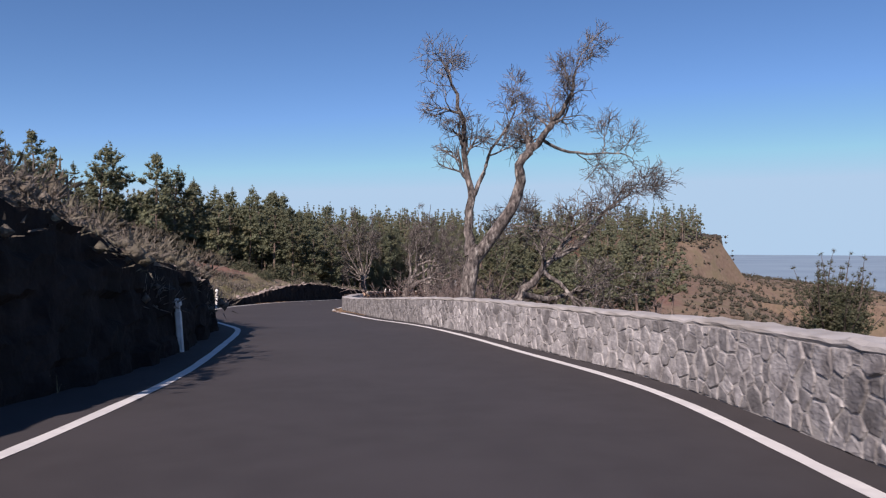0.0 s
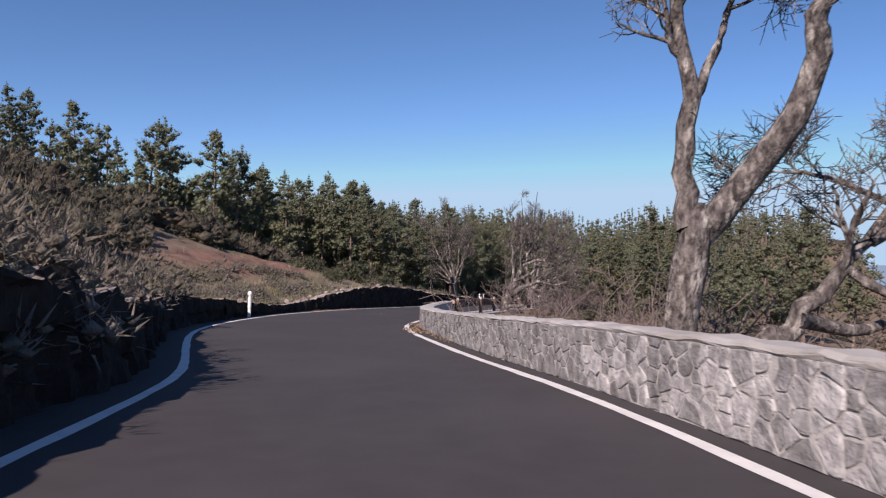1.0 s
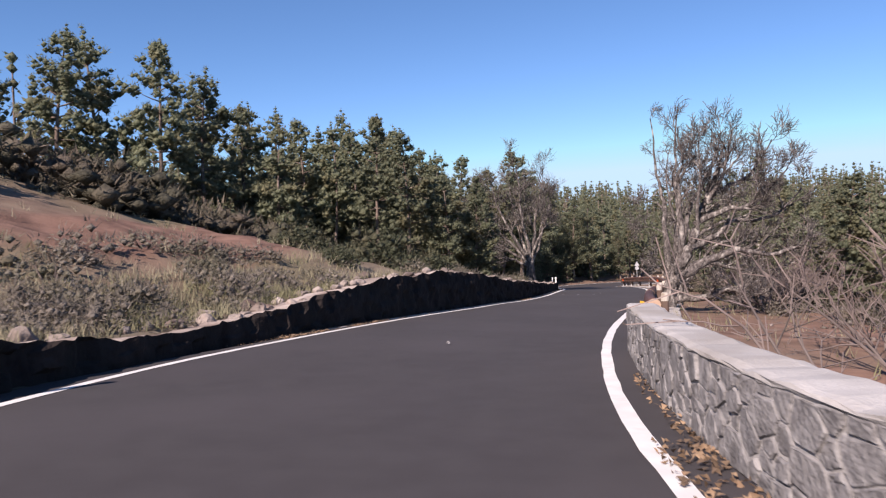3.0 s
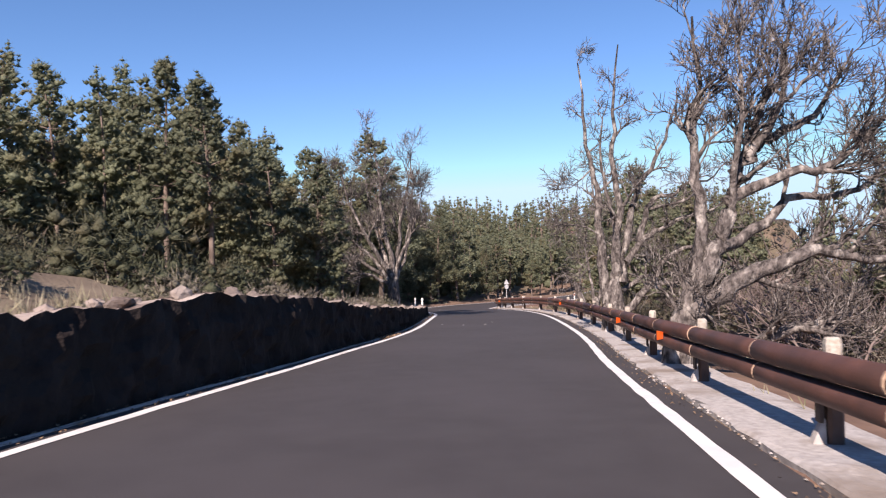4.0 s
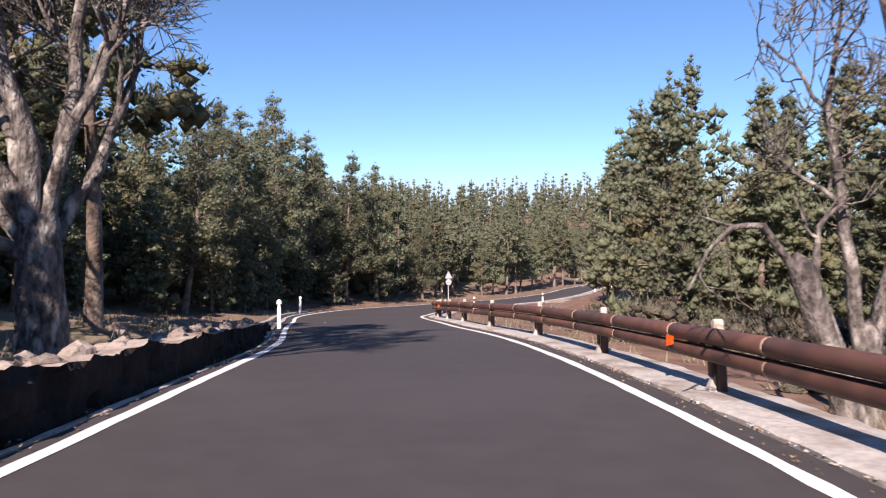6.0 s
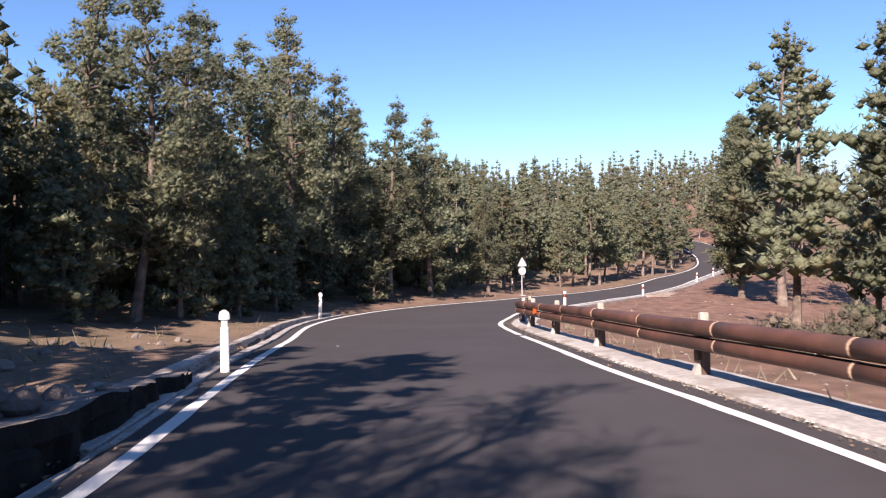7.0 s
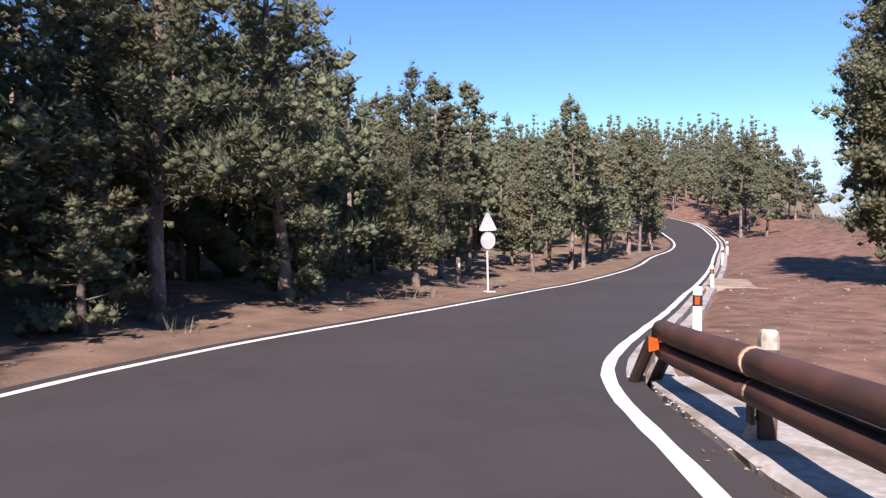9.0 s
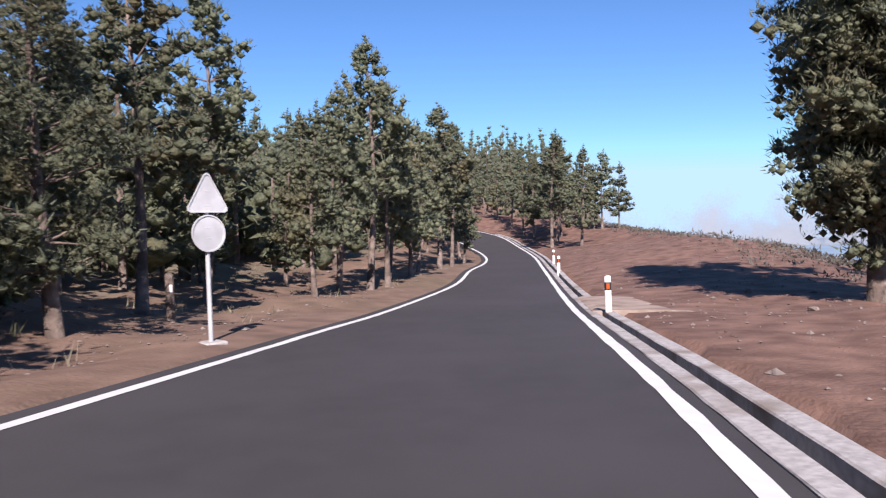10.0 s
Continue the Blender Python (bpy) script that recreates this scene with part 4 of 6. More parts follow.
# ---- trees ----
def wander(rng, start, way, length, n, bend, lift):
    """A wandering line of n steps."""
    pts, d = [Vector(start)], Vector(way).normalized()
    for _ in range(n):
        d = (d + Vector(rng.normal(size=3)) * bend + Vector((0, 0, lift))).normalized()
        pts.append(pts[-1] + d * (length / n))
    return pts


def sprout(b, rng, pts, r0, r1, level, depth, spread, lift, density, length):
    """A limb along pts, and the branches that it bears."""
    n = len(pts)
    b.tube(pts, [r0 + (r1 - r0) * i / (n - 1) for i in range(n)], (8, 6, 5, 4, 3)[min(level, 4)] if level < depth else 3, cap=level == 0)
    if level >= depth:
        return
    count = max(2, int(round(density * (0.75 + 0.5 * rng.random()) * (1.0 if level < 2 else 0.8 if level + 1 < depth else 0.65))))
    for k in range(count):
        t = (0.25 + 0.75 * (k + rng.random()) / count) if level else (0.35 + 0.65 * (k + rng.random()) / count)
        t = min(t, 0.99)
        i = min(int(t * (n - 1)), n - 2)
        p = pts[i].lerp(pts[i + 1], t * (n - 1) - i)
        along = (pts[i + 1] - pts[i]).normalized()
        side = Vector(rng.normal(size=3))
        side = (side - along * side.dot(along)).normalized()
        way = along * (0.75 if k < count - 1 else 1.2) + side * spread
        ln = length * (0.5 + 0.7 * rng.random()) * (1.15 - 0.5 * t)
        rr = (r0 + (r1 - r0) * t) * (0.52 + 0.2 * rng.random())
        rr = max(rr, 0.008)
        sprout(b, rng, wander(rng, p, way, ln, (5, 4, 3, 2)[min(level, 3)] if level + 1 < depth else 1, 0.20, lift), rr, max(rr * 0.4, 0.005), level + 1, depth, spread, lift, density, length * 0.64)


def bare_tree(name, label, x, y, limbs, seed, density=5.0, depth=4, mat=None, length=1.9, trunk=None, turn=0.0, lift=0.05, spread=0.85, size=1.0, foot=None):
    """A leafless tree: a trunk and main limbs given as (points, start radius, end radius) from its foot."""
    rng = np.random.default_rng(seed)
    z = level_at(x, y)
    ob = thing(name, label, "tree", at=pose(x, y, z - 0.05, 0, 0, turn))
    tb = Build()
    pts, radii = [tuple(c * size for c in q) for q in trunk[0]], [q * size for q in trunk[1]]
    end, r_end = Vector(pts[-1]), radii[-1]
    up = (end - Vector(pts[-2])).normalized()
    pts += [tuple(end + up * r_end * 0.5), tuple(end + up * r_end * 1.0), tuple(end + up * r_end * 1.5)]
    radii += [r_end * 0.86, r_end * 0.6, r_end * 0.2]
    tb.tube(pts, radii, 12)
    part("trunk", tb, foot or mat or M_BARK, ob, smooth=True)
    for lp, r0, r1 in limbs:
        lp, r0, r1 = [tuple(c * size for c in q) for q in lp], r0 * size, r1 * size
        b = Build()
        line = glide(lp, 3)
        line = [Vector(p) + Vector(rng.normal(size=3)) * r0 * 0.25 for p in line.tolist()]
        sprout(b, rng, line, r0, r1, 0, depth, spread, lift, density, length)
        part("limb", b, mat or M_BARK, ob, smooth=True)
    return ob


def puffs(b, rng, centres, radius, count, width, flat=1.0):
    """Fuzzy balls of leaves round the centres; flat squashes them."""
    n = len(centres)
    c = np.repeat(centres, count, 0)
    r = np.repeat(radius, count)[:, None]
    d = unit(rng.normal(size=(n * count, 3)) + np.array([0, 0, 0.25])) * np.array([1, 1, flat])
    base = c + d * r * rng.uniform(0.0, 0.6, (n * count, 1))
    way = unit(d + 0.45 * rng.normal(size=(n * count, 3)) + np.array([0, 0, 0.25]))
    tip = base + way * r * rng.uniform(0.45, 0.8, (n * count, 1))
    b.blades(base, tip, r[:, 0] * width * rng.uniform(0.7, 1.3, n * count), rng)


def tufts(b, rng, centres, radius, count, width, heart=0.6):
    """Soft tufts of pine needles: a rounded heart and fine blades that stand out of it, mostly upwards."""
    b.lumps(centres, np.asarray(radius) * heart, rng, 0.8, False)
    n = len(centres) * count
    c, r = np.repeat(centres, count, 0), np.repeat(radius, count)[:, None]
    d = unit(rng.normal(size=(n, 3)) + np.array([0, 0, 0.3])) * np.array([1, 1, 0.85])
    base = c + d * r * rng.uniform(0.2, 0.55, (n, 1))
    way = unit(d + 0.4 * rng.normal(size=(n, 3)) + np.array([0, 0, 0.55]))
    b.blades(base, base + way * r * rng.uniform(0.55, 0.95, (n, 1)), r[:, 0] * width * rng.uniform(0.7, 1.3, n), rng)


def pine_mesh(seed, height, bare, girth, count, width, gap, sides=8, wide=0.19, boughs=5, split=3, gappy=0.12, taper=0.0):
    """Trunk and crown meshes of a pine: whorls of boughs that end in soft clumps, and upright leading shoots."""
    rng = np.random.default_rng(seed)
    trunk, crown = Build(), Build()
    sway = rng.normal(size=2) * 0.025
    line = [(sway[0] * height * math.sin(t * 3), sway[1] * height * math.sin(t * 2.4 + 1) - sway[1] * height * math.sin(1), height * t) for t in np.linspace(0, 0.97, 9)]
    line[0] = (0, 0, -0.4)
    trunk.tube(line, [girth * (1.25 if t == 0 else 1) * (1 - 0.88 * t) for t in np.linspace(0, 1, 9)], sides)
    h0 = height * bare
    centres, radius = [], []

    def clump(c, r):
        for _ in range(split):
            o = Vector(rng.normal(size=3)).normalized() * r * rng.uniform(0.35, 0.8 if split < 7 else 1.0)
            centres.append((c.x + o.x, c.y + o.y, c.z + o.z * 0.6))
            radius.append(r * rng.uniform(0.55, 0.8) * (0.72 if split > 10 else 0.76 if split > 6 else 0.9 if split > 4 else 1.0))
    h = h0 * 0.7
    while h < height * 0.96:
        t = max(0.0, (h - h0) / (height - h0))
        k = np.interp(h, [p[2] for p in line], range(len(line)))
        i = min(int(k), len(line) - 2)
        p = Vector(line[i]).lerp(Vector(line[i + 1]), k - i)
        low = h < h0
        turn = rng.uniform(0, 6.28)
        for m in range(2 if low else boughs):
            if rng.random() < (0.6 if low else gappy):
                continue
            a = turn + 2 * math.pi * m / boughs + rng.normal() * 0.3
            reach = height * wide * (0.42 + 0.62 * math.sin(math.pi * min(1, t * 0.8 + 0.2))) * (1.02 - t) ** 0.55 * rng.uniform(0.5, 1.35) * (0.5 if low else 1) * (1 - taper * max(0.0, 1 - t * 2.6))
            pts = wander(rng, p, (math.cos(a), math.sin(a), 0.05 + 0.6 * t + rng.normal() * 0.12), max(reach, 0.22), 4, 0.10, 0.07)
            if reach > 0.6 and sides > 6:
                trunk.tube(pts, [0.035 * girth / 0.16, 0.03 * girth / 0.16, 0.02, 0.012, 0.006], 4, cap=False)
            r = rng.uniform(0.46, 0.76) * (0.52 + 0.5 * (1 - t)) * (height / 10) ** 0.5 * (1.2 if sides < 8 else 1.0)
            for f in (0.5, 0.78, 1.02) if reach > 1.3 else (0.62, 1.02) if reach > 0.6 else (0.9,):
                if f < 0.6 and rng.random() < 0.3:
                    continue
                q = min(f, 1.0) * 4
                j = min(int(q), 3)
                clump(pts[j].lerp(pts[j + 1], q - j), r * (1.1 if f > 1 else 0.9))
        h += gap * rng.uniform(0.75, 1.25)
    top = Vector(line[-1])
    for dz in (-1.2, -0.9, -0.6, -0.35, -0.1, 0.15, 0.36):
        centres.append(tuple(top + Vector((rng.normal() * 0.06, rng.normal() * 0.06, dz))))
        radius.append(0.26 - 0.15 * dz)
    for _ in range(3):
        a = rng.uniform(0, 6.28)
        foot = top + Vector((math.cos(a) * 0.32, math.sin(a) * 0.32, -0.55))
        for dz in (0.0, 0.24, 0.42):
            centres.append(tuple(foot + Vector((math.cos(a) * 0.1 * dz, math.sin(a) * 0.1 * dz, dz))))
            radius.append(0.19 - 0.15 * dz)
    tufts(crown, rng, np.array(centres), np.array(radius), count, width, 0.42 if split > 6 else 0.56)
    return trunk.mesh("trunk", True), crown.mesh("crown", True)


def tree_kind(meshes, name, label, category, group):
    ob = thing(name, label, category, group)
    part("trunk", meshes[0], M_PINEBARK, ob)
    part("crown", meshes[1], M_NEEDLE, ob)
    return ob


PINE_LABEL = "tall pine with an olive-green needle crown and a bare lower trunk"
FULL = [tree_kind(pine_mesh(100 + i, h, b, g, 11, 0.10, 0.62, wide=w, boughs=6, split=4, gappy=0.26), "pine_tree", PINE_LABEL, "tree", "pines of the roadside forest")
        for i, (h, b, g, w) in enumerate(((11.0, 0.34, 0.17, 0.19), (12.5, 0.38, 0.20, 0.18), (9.5, 0.24, 0.15, 0.20), (13.5, 0.40, 0.20, 0.165)))]
BROAD = tree_kind(pine_mesh(150, 12.6, 0.12, 0.26, 14, 0.06, 0.40, wide=0.21, boughs=12, split=12, gappy=0.0, taper=0.5), "pine_tree", "broad dark pine standing alone on the red slope", "tree", "")
MEDIUM = [tree_kind(pine_mesh(200 + i, h, b, g, 8, 0.14, 0.70, 6, wide=w, boughs=5, split=2), "pine_tree", PINE_LABEL, "tree", "pines of the roadside forest")
          for i, (h, b, g, w) in enumerate(((10.5, 0.20, 0.16, 0.18), (12.0, 0.26, 0.17, 0.17), (9.0, 0.18, 0.14, 0.19), (11.0, 0.34, 0.15, 0.16)))]
NEAR = [tree_kind(pine_mesh(160 + i, h, b, g, 20, 0.06, 0.55, wide=w, boughs=6, split=7), "pine_tree", PINE_LABEL, "tree", "pines of the roadside forest")
        for i, (h, b, g, w) in enumerate(((11.0, 0.13, 0.19, 0.20), (12.0, 0.17, 0.20, 0.19)))]
SKIRTED = [tree_kind(pine_mesh(170 + i, h, 0.03, 0.18, 13, 0.075, 0.56, wide=w, boughs=7, split=4), "pine_tree", "bushy dark pine with boughs down to the ground", "tree", "bushy pines beside the road")
           for i, (h, w) in enumerate(((9.5, 0.24), (10.5, 0.21)))]
USED = set()


def plant(kinds, rng, x, y, size, which=None):
    k = kinds[int(rng.integers(len(kinds)))] if which is None else kinds[which]
    m = pose(x, y, level_at(x, y) - 0.05, rng.normal() * 1.5, rng.normal() * 1.5, rng.uniform(0, 360)) @ Matrix.Diagonal((size * rng.uniform(0.92, 1.08), size * rng.uniform(0.92, 1.08), size, 1))
    if k.name not in USED:
        USED.add(k.name)
        k.matrix_basis = m
        return k
    ob = copy_thing(k, m)
    ob.matrix_basis = m
    return ob


def place_many(rng, kinds, box, gap, test, size, taken):
    """Sets trees at random in a box with a least gap, where test says yes; size gives a scale for a place."""
    x0, x1, y0, y1 = box
    tries = int((x1 - x0) * (y1 - y0) / gap**2 * 3)
    xs, ys = rng.uniform(x0, x1, tries), rng.uniform(y0, y1, tries)
    st, dl, dr, zr = near_road(xs, ys)
    sy = MIDDLE[st, 1]
    n = 0
    for i in range(tries):
        if not test(xs[i], ys[i], dl[i], dr[i], sy[i]):
            continue
        if any((xs[i] - a) ** 2 + (ys[i] - b) ** 2 < gap * gap for a, b in taken):
            continue
        taken.append((xs[i], ys[i]))
        plant(kinds, rng, xs[i], ys[i], size(xs[i], ys[i], rng))
        n += 1
    return n


TAKEN = [(-8.5, 78.4), (2.2, 126.9)]
rng_f = np.random.default_rng(77)
# the roadside edge of the forest, tree by tree
EDGE_PINES = [(-5.7, 119.2, 0.86, 1), (0.2, 127.9, 0.62, 0), (1.6, 131.6, 0.60, 1), (6.2, 135.3, 0.55, 2), (7.5, 137.2, 0.56, 0), (9.1, 138.8, 0.66, 1), (10.4, 140.4, 0.55, 3), (11.2, 142.3, 0.58, 0), (12.8, 143.8, 0.66, 2), (14.5, 146.8, 0.60, 0), (16.3, 148.2, 0.64, 1),
              (17.6, 149.4, 0.55, 3), (19.8, 152.2, 0.52, 2), (22.2, 157.2, 0.55, 0), (24.4, 162.4, 0.55, 1), (-8.0, 124.3, 0.95, 0), (-7.8, 128.3, 0.95, 1),
              (-2.6, 134.6, 0.85, 0), (-10.2, 120.3, 0.9, 3), (-15.2, 106.3, 0.95, 1), (-12.4, 115.5, 1.1, 2), (-15.4, 98.0, 0.85, 3), (-17.6, 93.0, 0.95, 0), (3.4, 135.4, 0.6, 3), (0.9, 146.2, 0.7, 1),
              (-12.3, 70.2, 0.62, 2), (-13.8, 72.4, 0.6, 0), (-9.3, 82.6, 0.74, 1), (-11.6, 84.9, 0.6, 3), (-12.0, 80.6, 0.66, 0), (-14.6, 75.6, 0.66, 2), (-14.2, 69.4, 0.62, 1), (-16.4, 71.8, 0.66, 3),
              (-15.5, 83.6, 0.82, 0), (-13.0, 86.8, 0.80, 2), (-18.6, 81.4, 0.85, 1), (-20.6, 86.2, 0.85, 3), (-17.2, 88.6, 0.82, 2), (-20.4, 91.6, 0.85, 1),
              (-10.0, 113.4, 1.05, 1), (-8.6, 117.6, 1.0, 0), (-12.6, 110.6, 1.05, 0), (-11.4, 118.4, 1.0, 1)]
for x, y, s, k in EDGE_PINES:
    TAKEN.append((x, y))
    if 101 < y < 131:
        plant(NEAR, rng_f, x, y, s, k % 2)
    else:
        plant(FULL, rng_f, x, y, s, k)


def verge(sy):
    return float(np.interp(sy, [76, 84, 92, 98, 104, 110, 120, 135, 150, 165], [11.0, 10.5, 9.0, 7.0, 4.6, 2.8, 2.6, 2.4, 2.0, 1.6]))


place_many(rng_f, NEAR, (-14, 6, 102, 129), 3.1, lambda x, y, dl, dr, sy: verge(sy) < dl < verge(sy) + 1.4, lambda x, y, r: r.uniform(0.8, 1.05) * float(np.interp(y, [104, 118, 124, 130], [1.0, 0.95, 0.8, 0.62])), TAKEN)
place_many(rng_f, FULL, (-24, 22, 82, 165), 2.9, lambda x, y, dl, dr, sy: verge(sy) < dl < verge(sy) + 3, lambda x, y, r: r.uniform(0.75, 1.05) * float(np.interp(y, [84, 98, 110, 118, 124, 130, 160], [0.85, 0.92, 1.05, 0.95, 0.8, 0.64, 0.58])), TAKEN)
place_many(rng_f, MEDIUM, (-40, 22, 78, 172), 2.75, lambda x, y, dl, dr, sy: verge(sy) + 2.5 + (3 if sy < 88 else 0) < dl < verge(sy) + 10, lambda x, y, r: r.uniform(0.8, 1.1) * float(np.interp(y, [90, 110, 118, 126, 136, 160], [1.05, 1.05, 0.95, 0.72, 0.62, 0.6])), TAKEN)
place_many(rng_f, MEDIUM, (-34, -8, 72, 100), 2.1, lambda x, y, dl, dr, sy: verge(sy) + 1.0 < dl < verge(sy) + 9, lambda x, y, r: r.uniform(0.7, 0.98), TAKEN)
# pines on the slope above the bank, the foremost tree by tree with their heights
for i, (x, y, h) in enumerate(((-36.9, 56.0, 5.8), (-35.8, 58.3, 6.8), (-36.3, 61.3, 7.4), (-33.0, 60.1, 8.4), (-33.8, 64.0, 9.0), (-29.4, 63.1, 9.8), (-28.6, 65.4, 10.5), (-25.4, 65.2, 10.4), (-24.7, 68.4, 10.0), (-24.1, 71.7, 9.4), (-21.1, 69.4, 7.8), (-20.9, 72.5, 8.8), (-20.5, 75.7, 8.6), (-18.6, 75.2, 8.8), (-17.1, 78.7, 8.8), (-14.9, 77.2, 8.0), (-14.6, 81.4, 8.8))):
    TAKEN.append((x, y))
    plant(FULL, rng_f, x, y, h / (11.0, 12.5, 9.5, 13.5)[i % 4], i % 4)
place_many(rng_f, MEDIUM, (-52, -16, 42, 92), 3.8, lambda x, y, dl, dr, sy: dl > np.interp(sy, [40, 60, 75, 90], [20, 16, 13, 14]) and dl < 32, lambda x, y, r: r.uniform(0.8, 1.12) * float(np.interp(y, [42, 52, 60, 74, 92], [0.42, 0.5, 0.62, 0.6, 0.58])), TAKEN)
place_many(rng_f, MEDIUM, (-60, -18, 5, 44), 4.6, lambda x, y, dl, dr, sy: 19 < dl < 38, lambda x, y, r: r.uniform(0.36, 0.5), TAKEN)
for x, y, s in ((-11.6, 104.6, 0.5), (-10.6, 107.9, 0.46), (-9.9, 111.0, 0.5), (-8.6, 114.9, 0.44), (-6.4, 117.4, 0.4), (-6.9, 121.4, 0.5), (-3.6, 122.9, 0.42), (-2.9, 126.4, 0.5), (-0.9, 130.6, 0.42), (-13.6, 101.2, 0.5), (-15.0, 97.4, 0.46)):
    TAKEN.append((x, y))
    plant(SKIRTED, rng_f, x, y, s)
# pines below and beyond the guard rail
RIGHT_PINES = [(15.2, 120.3, 1.35, 0), (21.5, 124.0, 1.0, 2), (32.9, 162.4, 0.82, 0), (35.6, 165.6, 0.66, 1),
               (37.9, 168.2, 0.58, 3), (36.8, 170.6, 0.75, 2), (39.2, 171.6, 0.66, 0), (40.9, 166.4, 0.62, 0), (42.4, 166.0, 0.60, 2), (41.6, 168.4, 0.52, 0), (42.6, 171.0, 0.56, 1)]
BUSHY_PINES = [(-11.2, 72.6, 0.56, 1), (-13.0, 74.2, 0.66, 0), (7.8, 98.6, 0.90, 0), (10.6, 94.5, 0.85, 1), (12.9, 99.5, 0.95, 0), (4.6, 91.2, 0.86, 0), (9.0, 88.6, 0.78, 1), (10.4, 84.4, 0.70, 0), (7.4, 90.4, 0.74, 1), (5.4, 57.4, 0.56, 0), (7.6, 59.0, 0.60, 1), (3.9, 60.6, 0.55, 0), (9.6, 57.0, 0.50, 1), (12.2, 87.0, 0.66, 0), (6.6, 62.4, 0.62, 1), (9.0, 63.5, 0.60, 0), (11.5, 61.0, 0.55, 1), (5.6, 82.0, 0.60, 0), (8.0, 80.0, 0.62, 1), (3.4, 86.6, 0.50, 0)]
for x, y, s, k in BUSHY_PINES:
    TAKEN.append((x, y))
    plant(SKIRTED, rng_f, x, y, s, k)
plant([BROAD], rng_f, 15.4, 125.7, 0.90)
TAKEN.append((15.4, 125.7))
for x, y, s, k in RIGHT_PINES:
    TAKEN.append((x, y))
    plant(FULL, rng_f, x, y, s, k)
place_many(rng_f, MEDIUM, (6, 34, 62, 108), 3.1, lambda x, y, dl, dr, sy: 8.5 < dr < 24 and x < 0.36 * y and not (dr < 12 and sy < 78), lambda x, y, r: r.uniform(0.6, 0.9), TAKEN)
place_many(rng_f, MEDIUM, (30, 52, 164, 192), 3.2, lambda x, y, dl, dr, sy: dr > 1.8 and dr < 8 and y > 169, lambda x, y, r: r.uniform(0.55, 0.8), TAKEN)
place_many(rng_f, MEDIUM, (-5, 34, 158, 196), 3.2, lambda x, y, dl, dr, sy: (dl > 1.5 or dr > 2.0), lambda x, y, r: r.uniform(0.65, 0.9), TAKEN)


def far_forest():
    """The woods on the ridge ahead and on the slopes."""
    rng = np.random.default_rng(55)
    trunks, crowns = Build(), Build()
    spots = []
    for x0, x1, y0, y1, n in ((-110, 84, 178, 262, 950), (-75, -36, 30, 178, 330), (-46, 14, 84, 172, 1150), (22, 46, 158, 180, 120)):
        xs, ys = rng.uniform(x0, x1, n), rng.uniform(y0, y1, n)
        st, dl, dr, zr = near_road(xs, ys)
        keep = (np.maximum(dl, dr) > np.where((dl > 0) & (ys > 84), 4.0 + np.interp(MIDDLE[st, 1], [76, 84, 92, 98, 104, 110, 120, 135, 150, 165], [11.0, 10.5, 9.0, 7.0, 4.6, 2.8, 2.6, 2.4, 2.0, 1.6]), np.where(ys > 156, 8, 17))) & ((xs < 0.72 * (ys - 116)) | (ys > 178)) & (xs < np.minimum(84, 0.76 * (ys - 120)) + 300 * (xs < 0))
        zs = terrain(xs, ys)
        spots += [(x, y, z) for x, y, z, k in zip(xs, ys, zs, keep) if k]
    cs, rs = [], []
    for x, y, z in spots:
        h = rng.uniform(6.5, 10.5) * float(np.interp(y, [126, 140, 172, 178], [1.0, 0.72, 0.72, 1.0]))
        trunks.tube([(x, y, z - 0.3), (x, y, z + h * 0.9)], [0.15, 0.04], 4, cap=False)
        for t in (0.12, 0.28, 0.44, 0.58, 0.70, 0.81, 0.89, 0.96):
            w = (0.0 if t > 0.75 else 1.0) * h * 0.20 * math.sin(math.pi * min(1, t * 0.72 + 0.16)) * (1.05 - t) ** 0.5 + 0.08
            for _ in range(2 if t < 0.75 else 1):
                a = rng.uniform(0, 6.28)
                cs.append((x + w * math.cos(a) * 0.8, y + w * math.sin(a) * 0.8, z + h * t + rng.normal() * 0.2))
                rs.append(rng.uniform(0.8, 1.2) * (1.15 - 0.62 * t))
    tufts(crowns, rng, np.array(cs), np.array(rs), 6, 0.15)
    ob = thing("far_forest", "dense olive-green pine forest on the far ridge", "forest", kind="stuff")
    tagged(part("trunks", trunks, M_PINEBARK, ob), kind="stuff")
    tagged(part("crowns", crowns.mesh("crowns", True), M_NEEDLE, ob), kind="stuff")


far_forest()


def far_scrub():
    """Low bushes over the slopes that fall away from the ridge."""
    rng = np.random.default_rng(58)
    b = Build()
    xs, ys = rng.uniform(22, 175, 8000), rng.uniform(95, 300, 8000)
    st, dl, dr, zr = near_road(xs, ys)
    keep = (dr > 17) & (rng.random(8000) < np.interp(dr, [17, 30], [0.3, 1.0])) & (((xs - 40) / 6) ** 2 + ((ys - 139) / 7) ** 2 > 1)
    xs, ys = xs[keep], ys[keep]
    c = np.stack([xs, ys, terrain(xs, ys) + 0.3], 1)
    size = rng.uniform(0.35, 1.1, len(xs))
    tufts(b, rng, c, size, 6, 0.16)
    tagged(part("far_scrub", b, M_BROOM), "low olive-brown scrub on the distant slope", "scrub", kind="stuff")


far_scrub()


